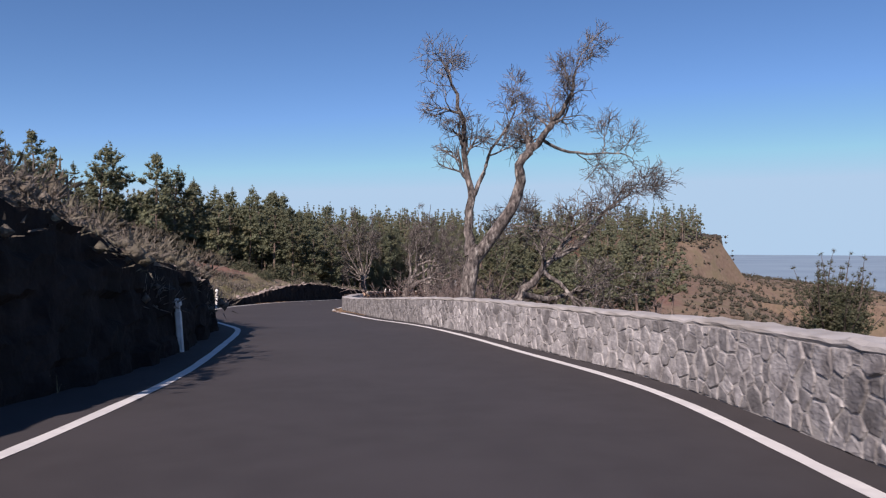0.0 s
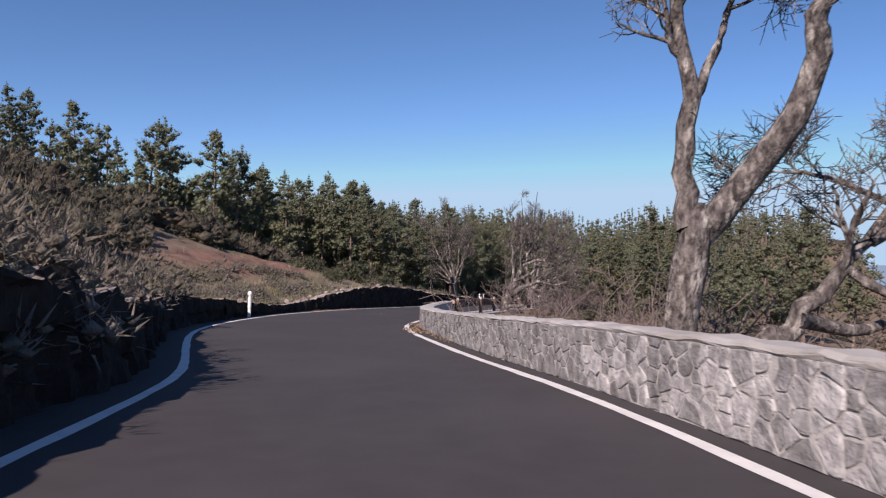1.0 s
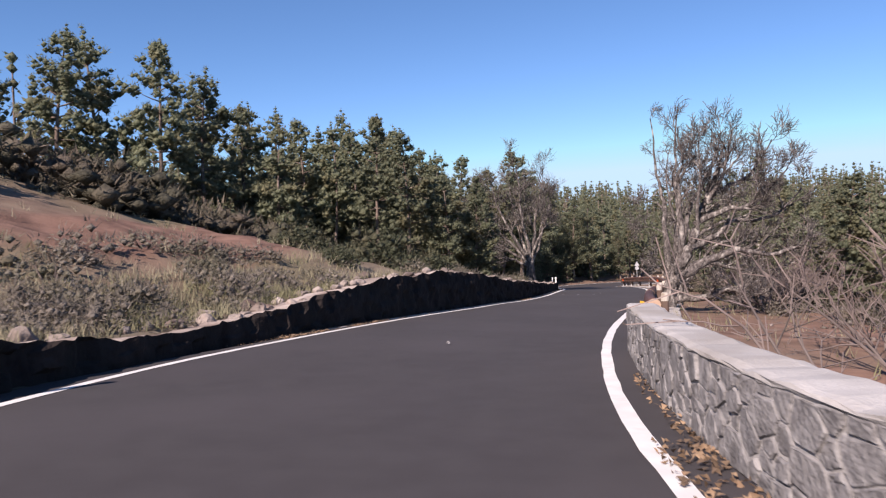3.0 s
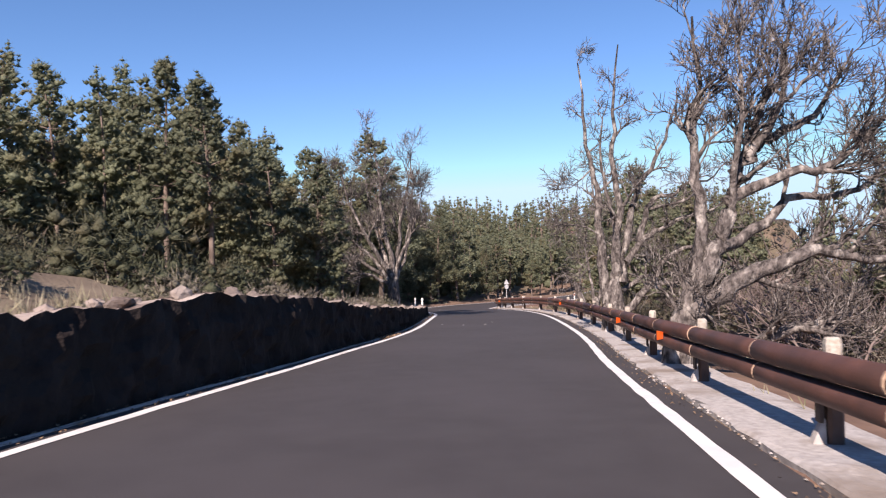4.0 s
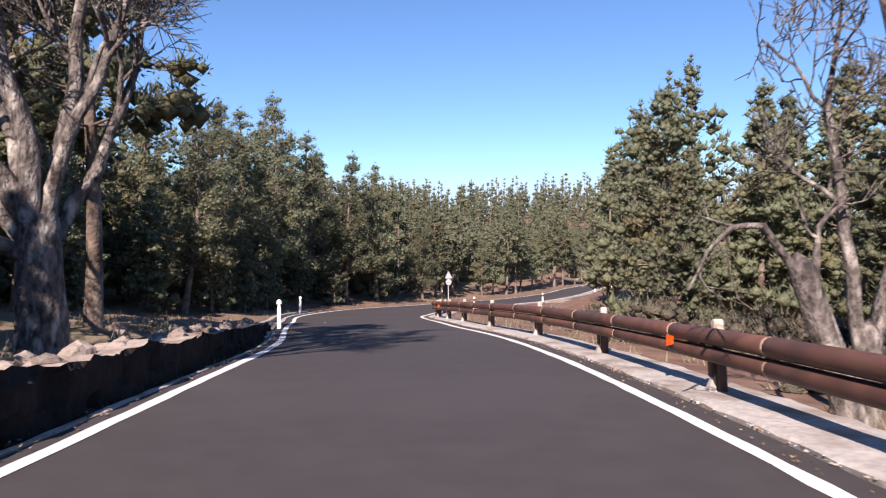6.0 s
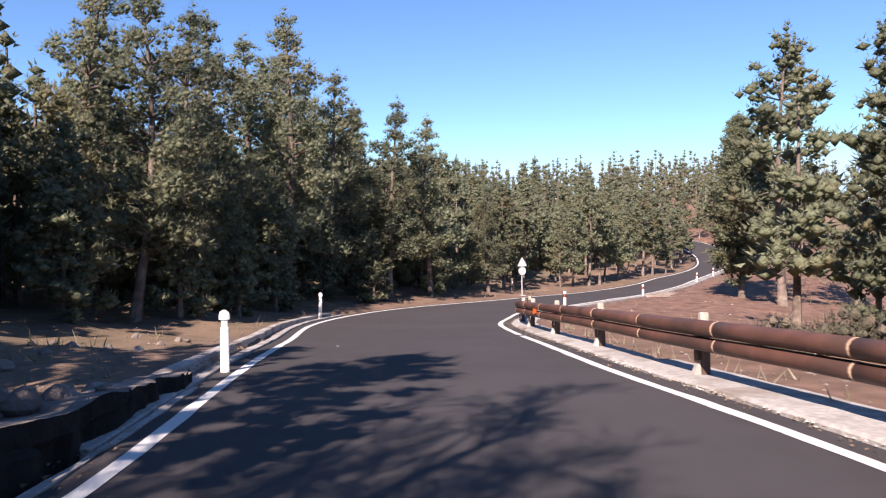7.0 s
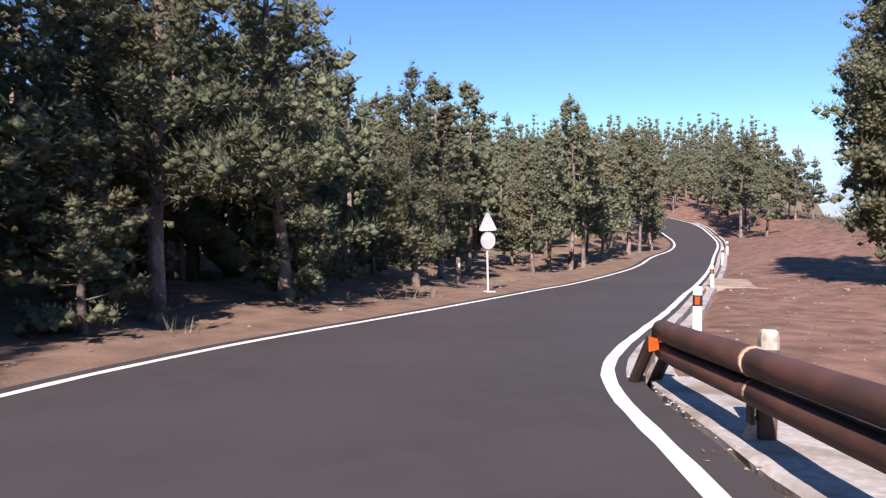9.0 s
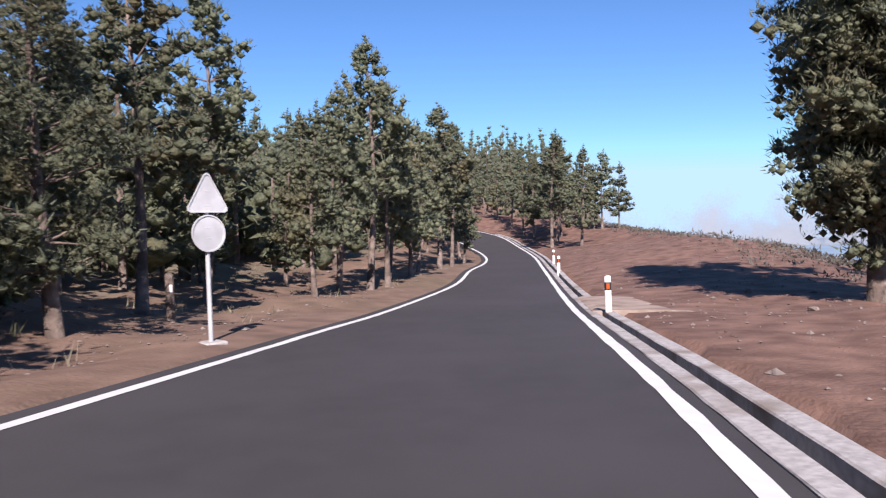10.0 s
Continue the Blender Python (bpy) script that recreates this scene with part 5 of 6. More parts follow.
def ridge_cliff():
    """The ribbed rock face in which the far ridge breaks off."""
    b = Build()
    line = glide([(68, 221), (77, 225), (85, 231), (89.5, 238), (91, 250)], 22)
    rows = 14
    for i, (x, y) in enumerate(line.tolist()):
        top = 4.4 + 1.1 * noise.noise(Vector((i * 0.16, 2.0, 0))) - 1.5 * max(0.0, i / len(line) - 0.6)
        for k in range(rows + 1):
            f = k / rows
            out = 3.5 * (1 - f) ** 1.4 + 1.1 * noise.noise(Vector((i * 0.45, f * 1.2, 5.0))) + 0.5 * noise.noise(Vector((i * 1.3, f * 5.0, 9.0)))
            b.v.append((x + 0.45 * out, y - 0.9 * out, -11 + (top + 11) * f))
        b.v.append((x - 3.0, y + 5.0, top - 0.6))
    n = rows + 2
    for i in range(len(line) - 1):
        for k in range(n - 1):
            q = i * n + k
            b.f.append((q, q + n, q + n + 1, q + 1))
    tagged(part("rock_cliff", b, M_CLIFF), "weathered brown rock cliff at the end of the ridge", "cliff", kind="structure")


ridge_cliff()


def crest_brush():
    """Low dry brush along the crest of the red slope."""
    rng = np.random.default_rng(59)
    b = Build()
    xs, ys = rng.uniform(14, 62, 24000), rng.uniform(124, 186, 24000)
    st, dl, dr, zr = near_road(xs, ys)
    keep = (dr > 7) & (dr < 20) & (rng.random(24000) < np.interp(dr, [7, 9.5, 12, 20], [0.04, 0.5, 1.0, 0.9])) & (rng.random(24000) < np.clip(0.8 + 1.1 * fbm(xs, ys, 0.25, 8.0), 0.1, 1.0))
    xs, ys = xs[keep], ys[keep]
    c = np.stack([xs, ys, terrain(xs, ys) + 0.03], 1)
    puffs(b, rng, c, rng.uniform(0.16, 0.42, len(xs)) * (1 + (rng.random(len(xs)) < 0.04) * 0.8), 9, 0.12, 0.8)
    tagged(part("crest_brush", b, M_SAGE), "low grey-green dry brush on the crest of the red slope", "brush", kind="stuff")


crest_brush()

# ---- leafless trees ----
bare_tree("bare_tree", "leafless old tree with a forked trunk behind the parapet wall", 0.78, 22.0, [
    ([(0.05, 0, 2.75), (0.0, 0.1, 3.5), (0.1, 0.2, 4.6), (-0.1, 0.2, 5.6), (-0.2, 0.0, 6.9), (-0.5, -0.2, 8.0), (-0.9, -0.3, 8.8)], 0.17, 0.02),
    ([(0.1, 0.05, 2.6), (0.85, -0.1, 3.55), (1.4, -0.3, 4.6), (1.55, -0.4, 5.6), (1.8, -0.3, 6.0), (2.25, -0.2, 6.4), (2.7, 0.0, 6.9), (3.15, 0.1, 7.8), (3.3, 0.1, 8.4), (3.5, 0.2, 9.1)], 0.21, 0.02),
    ([(2.2, -0.2, 6.35), (2.9, 0.3, 6.05), (3.7, 0.5, 5.95), (4.6, 0.6, 6.0), (5.2, 0.6, 5.85)], 0.06, 0.01),
    ([(0.1, 0.15, 4.4), (0.45, 0.4, 5.3), (0.7, 0.5, 6.1), (1.3, 0.6, 7.0), (1.6, 0.6, 7.8)], 0.08, 0.012)],
    31, 6.2, 4, M_BARK, 1.25, ([(0, 0, -0.4), (-0.1, 0, 0.6), (-0.05, 0, 1.6), (0.05, 0, 2.3), (0.15, 0, 2.85)], [0.34, 0.26, 0.23, 0.25, 0.19]), size=0.97)
bare_tree("fallen_tree", "half-fallen leafless tree with crooked grey limbs behind the wall", 1.65, 22.6, [
    ([(0.3, 0, 1.3), (0.9, 0.1, 1.9), (1.6, 0.3, 2.6), (2.4, 0.5, 3.6), (2.5, 0.5, 4.4)], 0.17, 0.03),
    ([(1.9, 0.3, 2.9), (2.9, 0.6, 3.5), (3.6, 0.8, 4.4), (4.4, 0.9, 5.0), (4.9, 0.9, 5.5)], 0.10, 0.012),
    ([(2.3, 0.4, 3.4), (1.4, 0.9, 3.9), (0.6, 1.0, 4.0)], 0.06, 0.01),
    ([(0.8, 0, 1.7), (2.0, 0.6, 1.6), (3.2, 0.8, 1.9), (4.4, 1.0, 2.4)], 0.12, 0.015),
    ([(1.5, 0.3, 2.5), (2.2, -0.3, 1.9), (2.5, -0.5, 1.2), (2.9, -0.6, 0.4)], 0.08, 0.03)],
    32, 6.0, 4, M_BARK, 1.25, ([(-0.3, 0, -0.4), (0.0, 0, 0.5), (0.35, 0, 1.4)], [0.28, 0.22, 0.18]), size=0.95)
bare_tree("bare_tree", "broad leafless tree with many pale rising limbs above the bank", -8.45, 78.4, [
    ([(0, 0, 2.1), (-0.8, -0.3, 3.3), (-1.7, -0.8, 5.0), (-2.6, -1.0, 7.0), (-3.2, -1.2, 9.2)], 0.21, 0.022),
    ([(-0.1, 0.1, 2.0), (-1.6, 0.2, 2.9), (-3.1, 0.4, 4.0), (-4.6, 0.5, 5.6)], 0.16, 0.022),
    ([(0.0, -0.1, 2.2), (-0.2, -0.3, 4.0), (-0.6, -0.5, 6.2), (-0.7, -0.6, 8.4), (-1.0, -0.6, 10.2)], 0.20, 0.022),
    ([(0.1, 0, 2.2), (0.4, 0.2, 4.0), (0.6, 0.3, 6.0), (1.1, 0.4, 8.2), (1.3, 0.5, 10.0)], 0.17, 0.022),
    ([(0.15, 0.2, 2.0), (0.9, 0.8, 3.8), (1.2, 1.3, 5.8), (1.3, 1.6, 8.0)], 0.14, 0.022),
    ([(-0.1, -0.1, 1.7), (-1.2, -0.6, 2.3), (-2.6, -1.0, 2.5), (-3.8, -1.2, 3.0)], 0.13, 0.022),
    ([(-0.1, 0.0, 2.3), (-0.7, 0.3, 4.0), (-1.3, 0.6, 6.2), (-1.7, 0.8, 8.6)], 0.16, 0.022),
    ([(0.1, -0.1, 2.2), (0.7, -0.3, 3.9), (1.5, -0.4, 5.6), (2.0, -0.4, 7.6)], 0.14, 0.022),
    ([(-0.2, 0.0, 1.9), (-1.3, -0.2, 3.4), (-2.6, -0.3, 4.7), (-3.8, -0.4, 6.6), (-4.4, -0.4, 8.0)], 0.16, 0.022)],
    33, 6.0, 4, M_BARK, 1.5, ([(0, 0, -0.4), (0.05, 0, 0.5), (0.0, 0, 1.3), (0, 0, 2.2)], [0.50, 0.40, 0.36, 0.32]), lift=0.07, spread=0.62, size=0.74)
bare_tree("bare_tree", "tall leafless tree with twin lichened trunks beside the guard rail", -1.4, 66.15, [
    ([(-0.18, 0, 0.7), (-0.24, 0.05, 1.5), (-0.33, 0.0, 2.5), (-0.43, 0, 3.5), (-0.34, 0.1, 4.3), (-0.6, 0.1, 5.2), (-0.8, 0.1, 6.6), (-0.9, 0.1, 8.2)], 0.18, 0.02),
    ([(0.0, 0, 0.8), (0.08, -0.05, 1.7), (0.12, 0, 2.5), (0.18, 0.05, 3.8), (0.08, 0.1, 5.2), (0.15, 0.1, 6.5), (0.3, 0.1, 8.5)], 0.20, 0.02),
    ([(0.12, 0.05, 2.9), (-0.02, 0.12, 3.7), (-0.15, 0.2, 4.4), (-0.28, 0.2, 5.2), (-0.2, 0.3, 6.2), (0.0, 0.3, 7.0)], 0.08, 0.012),
    ([(0.22, 0.05, 1.5), (0.40, 0.1, 2.6), (0.55, 0.1, 3.5), (0.9, 0.1, 4.4), (1.3, 0.1, 5.1), (1.7, 0.1, 6.0), (2.0, 0.1, 7.2)], 0.14, 0.02),
    ([(0.15, -0.05, 0.45), (0.60, -0.1, 0.95), (1.05, -0.2, 1.5), (1.5, -0.2, 2.15), (2.0, -0.3, 2.45), (2.9, -0.4, 2.7), (3.5, -0.4, 3.3)], 0.13, 0.02),
    ([(0.35, 0, 2.1), (0.95, 0.2, 2.8), (1.5, 0.3, 3.05), (2.1, 0.3, 3.4), (2.8, 0.4, 3.5), (3.6, 0.5, 4.0)], 0.11, 0.018),
    ([(0.8, 0.15, 2.7), (1.1, 0.4, 3.7), (1.4, 0.5, 4.05), (1.9, 0.5, 4.1), (2.3, 0.6, 4.45), (2.9, 0.6, 4.5), (3.5, 0.6, 5.1)], 0.10, 0.015),
    ([(1.15, 0.1, 3.7), (1.75, -0.2, 3.75), (2.3, -0.3, 4.1), (2.5, -0.4, 4.9), (2.9, -0.4, 5.8)], 0.06, 0.012),
    ([(0.25, 0.1, 1.2), (0.9, 0.7, 1.6), (1.7, 1.0, 1.7), (2.7, 1.2, 2.0)], 0.09, 0.015),
    ([(0.9, -0.15, 1.3), (1.6, -0.5, 1.5), (2.4, -0.6, 1.4), (3.2, -0.7, 1.7)], 0.07, 0.012),
    ([(-0.36, 0, 2.9), (-0.75, -0.1, 3.15), (-1.15, -0.1, 3.25), (-1.5, -0.2, 3.3)], 0.03, 0.008),
    ([(-0.55, 0.1, 4.9), (-0.95, 0.0, 4.55), (-1.3, -0.1, 4.3)], 0.03, 0.008),
    ([(-0.3, 0, 2.3), (-0.6, 0.1, 2.3), (-0.95, 0.2, 1.95)], 0.03, 0.008)],
    34, 5.2, 4, M_BARK, 0.85, ([(0, 0, -0.4), (0, 0, 0.25), (0.0, 0, 0.8), (0.02, 0, 1.35)], [0.44, 0.37, 0.33, 0.22]), turn=-8, lift=0.03)
bare_tree("bare_tree", "wide fan-shaped leafless tree leaning out over the slope", -2.9, 56.1, [
    ([(0.12, 0, 0.9), (0.35, 0, 1.55), (0.66, 0.1, 2.0), (0.9, 0.1, 2.6), (1.04, 0.1, 3.1), (1.38, 0.2, 3.6), (1.45, 0.3, 4.2), (1.85, 0.3, 4.6), (2.0, 0.3, 5.6)], 0.19, 0.025),
    ([(0.25, 0.05, 1.35), (0.44, 0.2, 2.24), (0.34, 0.2, 3.0), (0.39, 0.3, 3.6), (0.3, 0.3, 4.1), (0.5, 0.3, 4.6), (0.38, 0.3, 5.6)], 0.12, 0.02),
    ([(0.15, -0.05, 0.95), (0.8, -0.3, 1.34), (1.34, -0.4, 1.64), (1.94, -0.5, 1.83), (2.5, -0.5, 1.75), (3.4, -0.5, 1.8), (4.2, -0.4, 2.3)], 0.17, 0.03),
    ([(0.7, 0, 1.9), (1.5, 0.2, 2.3), (1.95, 0.3, 2.7), (2.9, 0.4, 2.75), (3.6, 0.5, 3.1), (4.1, 0.6, 3.7)], 0.10, 0.018),
    ([(0.95, 0.1, 2.75), (1.64, -0.2, 3.05), (2.24, -0.3, 3.15), (2.8, -0.4, 3.5), (3.4, -0.4, 4.2)], 0.10, 0.018),
    ([(1.36, 0.2, 3.55), (1.95, 0.4, 3.85), (2.5, 0.5, 4.1), (2.95, 0.6, 4.7), (3.2, 0.6, 5.2)], 0.09, 0.015),
    ([(1.2, 0.15, 3.35), (1.62, 0, 4.05), (1.75, -0.1, 4.7), (1.5, -0.1, 5.5)], 0.08, 0.015),
    ([(0.9, 0.1, 2.5), (0.85, -0.2, 3.3), (0.95, -0.3, 4.2), (0.9, -0.3, 5.2)], 0.07, 0.015),
    ([(0.1, -0.1, 0.3), (1.0, -0.4, 0.45), (1.64, -0.5, 0.70), (2.2, -0.5, 0.62)], 0.13, 0.05),
    ([(0.6, 0.2, 1.2), (1.34, 0.6, 1.4), (2.1, 0.8, 1.2), (3.2, 1.0, 1.1), (4.0, 1.0, 1.4)], 0.08, 0.015),
    ([(-0.05, 0, 0.1), (-0.22, 0, 0.5), (-0.12, 0, 0.78), (-0.02, 0, 0.95)], 0.085, 0.05)],
    35, 5.9, 4, M_BARK, 1.0, ([(-0.1, 0, -0.4), (-0.06, 0, 0.3), (0.05, 0, 0.75), (0.18, 0, 1.1)], [0.30, 0.25, 0.23, 0.20]), lift=0.10, spread=0.6)
bare_tree("bare_tree", "slender pale leafless tree with two leaning stems behind the rail", 0.3, 75.9, [
    ([(0.1, 0, 0.6), (0.5, 0.1, 2.2), (0.45, 0.1, 3.6), (0.1, 0.2, 5.4), (-0.2, 0.2, 7.4)], 0.11, 0.012),
    ([(0.0, 0, 0.6), (-0.2, 0, 2.0), (-0.35, 0, 3.2), (-0.2, 0, 4.4)], 0.08, 0.012),
    ([(0.5, 0.1, 2.6), (1.2, 0.2, 3.2), (2.0, 0.2, 3.6)], 0.07, 0.012)],
    36, 5.0, 4, M_BARK, 1.2, ([(0, 0, -0.4), (0.02, 0, 0.3), (0.05, 0, 0.9)], [0.20, 0.155, 0.13]))
bare_tree("dead_tree", "broken pale dead trunk leaning behind the guard rail", -0.1, 75.5, [
    ([(-0.5, 0, 1.4), (-0.9, 0, 1.9), (-1.3, 0, 1.8), (-1.6, 0, 1.3)], 0.045, 0.012),
    ([(-0.4, 0, 1.2), (-0.2, 0.2, 1.9), (0.1, 0.2, 2.2)], 0.05, 0.01)],
    37, 3.0, 2, M_BARK, 0.6, ([(0.15, 0, -0.3), (-0.15, 0, 0.6), (-0.5, 0, 1.5)], [0.17, 0.14, 0.12]))
# ---- shrubs ----
def twig_shrub(seed):
    rng = np.random.default_rng(seed)
    ob = thing("bare_shrub", "tangled leafless grey-brown shrub on the slope", "shrub", "leafless shrubs")
    b = Build()
    for k in range(9):
        a = rng.uniform(0, 6.28)
        way = (math.cos(a) * 0.75, math.sin(a) * 0.75, 1.0)
        pts = wander(rng, (math.cos(a) * 0.15, math.sin(a) * 0.15, -0.15), way, rng.uniform(1.6, 2.9), 6, 0.16, 0.05)
        sprout(b, rng, pts, 0.03, 0.008, 1, 3, 0.8, 0.06, 5.0, 1.0)
    part("thicket", b, M_TWIG, ob)
    return ob


def leafy_bush(seed, name, label, group, mat, n, height, spread, blade, count=15, heart=0.55):
    rng = np.random.default_rng(seed)
    ob = thing(name, label, "shrub", group)
    c = rng.normal(size=(n, 3))
    c = unit(c) * rng.uniform(0.45, 1.0, (n, 1)) * np.array([spread, spread, height])
    c[:, 2] = np.abs(c[:, 2]) * rng.uniform(0.6, 1.0, n)
    b = Build()
    tufts(b, rng, c, rng.uniform(0.28, 0.48, n) * min(spread / 1.2, 1.0), count, blade, heart=heart)
    part("foliage", b, mat, ob, smooth=True)
    st = Build()
    for k in range(3):
        a = rng.uniform(0, 6.28)
        st.tube(wander(rng, (0, 0, -0.1), (math.cos(a) * 0.6, math.sin(a) * 0.6, 0.8), height * 0.9, 4, 0.12, 0.02), [0.03, 0.025, 0.02, 0.012, 0.006], 4, cap=False)
    part("rootstock", st, M_BARK_DARK, ob)
    return ob


TWIGS = [twig_shrub(400 + i) for i in range(4)]
BROOMS = [leafy_bush(420 + i, "broom_bush", "dense dark olive-brown bush on the hillside", "hillside bushes", M_BROOM, 52, 1.0, 1.35, 0.07, 16) for i in range(3)]
SAGES = [leafy_bush(440 + i, "brush_tuft", "pale grey-green dry brush on top of the bank", "brush on the bank", M_SAGE, 22, 0.5, 0.65, 0.05, 18, 0.34) for i in range(3)]


def scatter(kinds, rng, box, n, test, size):
    x0, x1, y0, y1 = box
    xs, ys = rng.uniform(x0, x1, n), rng.uniform(y0, y1, n)
    st, dl, dr, zr = near_road(xs, ys)
    sy = MIDDLE[st, 1]
    for i in range(n):
        if test(xs[i], ys[i], dl[i], dr[i], sy[i]):
            k = kinds[int(rng.integers(len(kinds)))]
            s = rng.uniform(*size)
            m = pose(xs[i], ys[i], level_at(xs[i], ys[i]) - 0.04, 0, 0, rng.uniform(0, 360)) @ Matrix.Diagonal((s, s, s * rng.uniform(0.8, 1.15), 1))
            if k.name not in USED:
                USED.add(k.name)
                k.matrix_basis = m
            else:
                copy_thing(k, m).matrix_basis = m


def brush_mass(b, rng, box, n, test, size):
    """Low brush too dense to tell apart, gathered in one mesh."""
    x0, x1, y0, y1 = box
    xs, ys = rng.uniform(x0, x1, n), rng.uniform(y0, y1, n)
    st, dl, dr, zr = near_road(xs, ys)
    sy = MIDDLE[st, 1]
    for i in range(n):
        if test(xs[i], ys[i], dl[i], dr[i], sy[i]):
            k = rng.uniform(*size)
            c = unit(rng.normal(size=(11, 3))) * rng.uniform(0.3, 1.0, (11, 1)) * np.array([0.65, 0.65, 0.5]) * k
            c[:, 2] = np.abs(c[:, 2])
            tufts(b, rng, c + np.array([xs[i], ys[i], level_at(xs[i], ys[i]) - 0.04]), rng.uniform(0.18, 0.30, 11) * k, 14, 0.06, 0.36)


HILL_BRUSH = Build()
rng_s = np.random.default_rng(91)
scatter(TWIGS, rng_s, (-4, 16, 23, 62), 150, lambda x, y, dl, dr, sy: 2.4 < dr < 13 and not (sy > 42 and dr < 4.5) and ((y < 31 and x < 0.25 * y) or x < -2.8 + 0.118 * (y - 22.3)), (0.65, 1.2))
scatter(TWIGS, rng_s, (-2, 12, 56, 78), 34, lambda x, y, dl, dr, sy: 4.0 < dr < 11, (0.8, 1.4))
scatter(BROOMS, rng_s, (-48, -9, 2, 80), 230, lambda x, y, dl, dr, sy: np.interp(sy, [0, 30, 40, 46, 60, 78], [4.0, 4.5, 7.0, 9.4, 9.8, 8.0]) < dl < np.interp(sy, [0, 60, 78], [26, 21, 14]), (1.1, 2.1))
scatter(BROOMS, rng_s, (-42, -18, 40, 68), 105, lambda x, y, dl, dr, sy: np.interp(sy, [40, 46, 60], [9, 9.4, 10]) < dl < 26, (1.3, 2.2))
scatter(BROOMS, rng_s, (1, 20, 66, 104), 70, lambda x, y, dl, dr, sy: 4.0 < dr < 13 and sy < 98, (0.5, 1.0))
scatter(BROOMS, rng_s, (-3, 8, 60, 88), 70, lambda x, y, dl, dr, sy: 3.0 < dr < 7.5, (0.5, 1.05))
scatter(BROOMS, rng_s, (-23, -10, 59, 77), 46, lambda x, y, dl, dr, sy: 8.0 < dl < 13.5 and sy > 60, (0.5, 1.0))
scatter(BROOMS, rng_s, (1, 15, 32, 58), 46, lambda x, y, dl, dr, sy: 4.5 < dr < 16, (0.4, 0.8))
scatter(BROOMS, rng_s, (4.5, 14, 12, 34), 26, lambda x, y, dl, dr, sy: 3.5 < dr < 9, (0.6, 1.0))
scatter(SAGES, rng_s, (-13, -4, 4, 36), 760, lambda x, y, dl, dr, sy: 1.3 < dl - np.interp(sy, [-20, 5, 10, 14], [1.2, 1.0, 0.4, 0.0]) < 2.9 and sy < 36, (1.2, 2.3))
scatter(SAGES, rng_s, (-18, -8, 38, 52), 90, lambda x, y, dl, dr, sy: 1.7 < dl < 5.5, (0.8, 1.5))
scatter(SAGES, rng_s, (-24, -4, -6, 76), 560, lambda x, y, dl, dr, sy: np.interp(sy, [0, 26, 40, 60], [1.5, 1.5, 1.3, 1.2]) < dl < np.interp(sy, [0, 40, 50, 75], [5.5, 5.5, 5.5, 3.0]), (0.55, 1.25))
brush_mass(HILL_BRUSH, rng_s, (-15, -5, 24, 84), 900, lambda x, y, dl, dr, sy: 0.95 < dl < 1.65 and sy < 82 and fbm(x, y, 0.6, 3.0) > -0.35, (0.3, 0.75))


brush_mass(HILL_BRUSH, rng_s, (0, 14, 36, 62), 190, lambda x, y, dl, dr, sy: 3.2 < dr < 12, (0.5, 1.1))
brush_mass(HILL_BRUSH, rng_s, (-26, -12, 26, 47), 330, lambda x, y, dl, dr, sy: 4.5 < dl < np.interp(sy, [40, 44, 47], [11, 6.5, 5.5]), (0.8, 1.6))
tagged(part("low_brush", HILL_BRUSH, M_SAGE, smooth=True), "low grey-green dry brush over the banks and slopes", "brush", kind="stuff")


# the large soft bush behind the bank
OLIVE = leafy_bush(470, "broom_bush", "large soft olive-green bush behind the bank", "", M_JUNIPER, 170, 2.0, 2.0, 0.045, 22, 0.4)
OLIVE.matrix_basis = pose(-12.9, 58.4, level_at(-12.9, 58.4) - 0.2)
for x, y, k in ((-15.4, 57.0, 0.62), (-11.6, 61.6, 0.55), (-13.2, 54.6, 0.42), (-16.6, 60.2, 0.8)):
    m = pose(x, y, level_at(x, y) - 0.1, 0, 0, 70 * x) @ Matrix.Diagonal((k, k, k, 1))
    copy_thing(OLIVE, m).matrix_basis = m


def cypress(x, y):
    """A broad feathery conifer of many rising plumes."""
    rng = np.random.default_rng(460)
    z = level_at(x, y)
    ob = thing("cypress_tree", "broad feathery dark green conifer below the wall", "tree", at=pose(x, y, z - 0.1))
    leaf = Build()
    centres, radius = [], []
    top = 1.5 - z
    size = top / 4.6
    for k in range(34):
        a = 2 * math.pi * k / 15 + rng.normal() * 0.2
        out = rng.uniform(0.05, 1.0)
        way = (math.cos(a) * out * 1.05, math.sin(a) * out * 1.05, 1.0)
        pts = wander(rng, (math.cos(a) * 0.1, math.sin(a) * 0.1, 0), way, (top - 0.14 * top * out) * rng.uniform(0.66, 1.0), 9, 0.07, 0.03)
        stem = Build()
        stem.tube(pts, [(0.06 - 0.006 * i) * size for i in range(10)], 5, cap=False)
        part("stem", stem, M_BARK_DARK, ob)
        for i in range(2, 10):
            for _ in range(6 if i < 8 else 3):
                r = (0.34 - 0.026 * i) * rng.uniform(0.7, 1.2) * size
                o = Vector(rng.normal(size=3)).normalized() * r * (1.5 if i < 8 else 0.5)
                centres.append(tuple(pts[i] + o))
                radius.append(r)
    tufts(leaf, rng, np.array(centres), np.array(radius), 20, 0.06, heart=0.42)
    part("foliage", leaf, M_JUNIPER, ob, smooth=True)


cypress(31.8, 60.0)


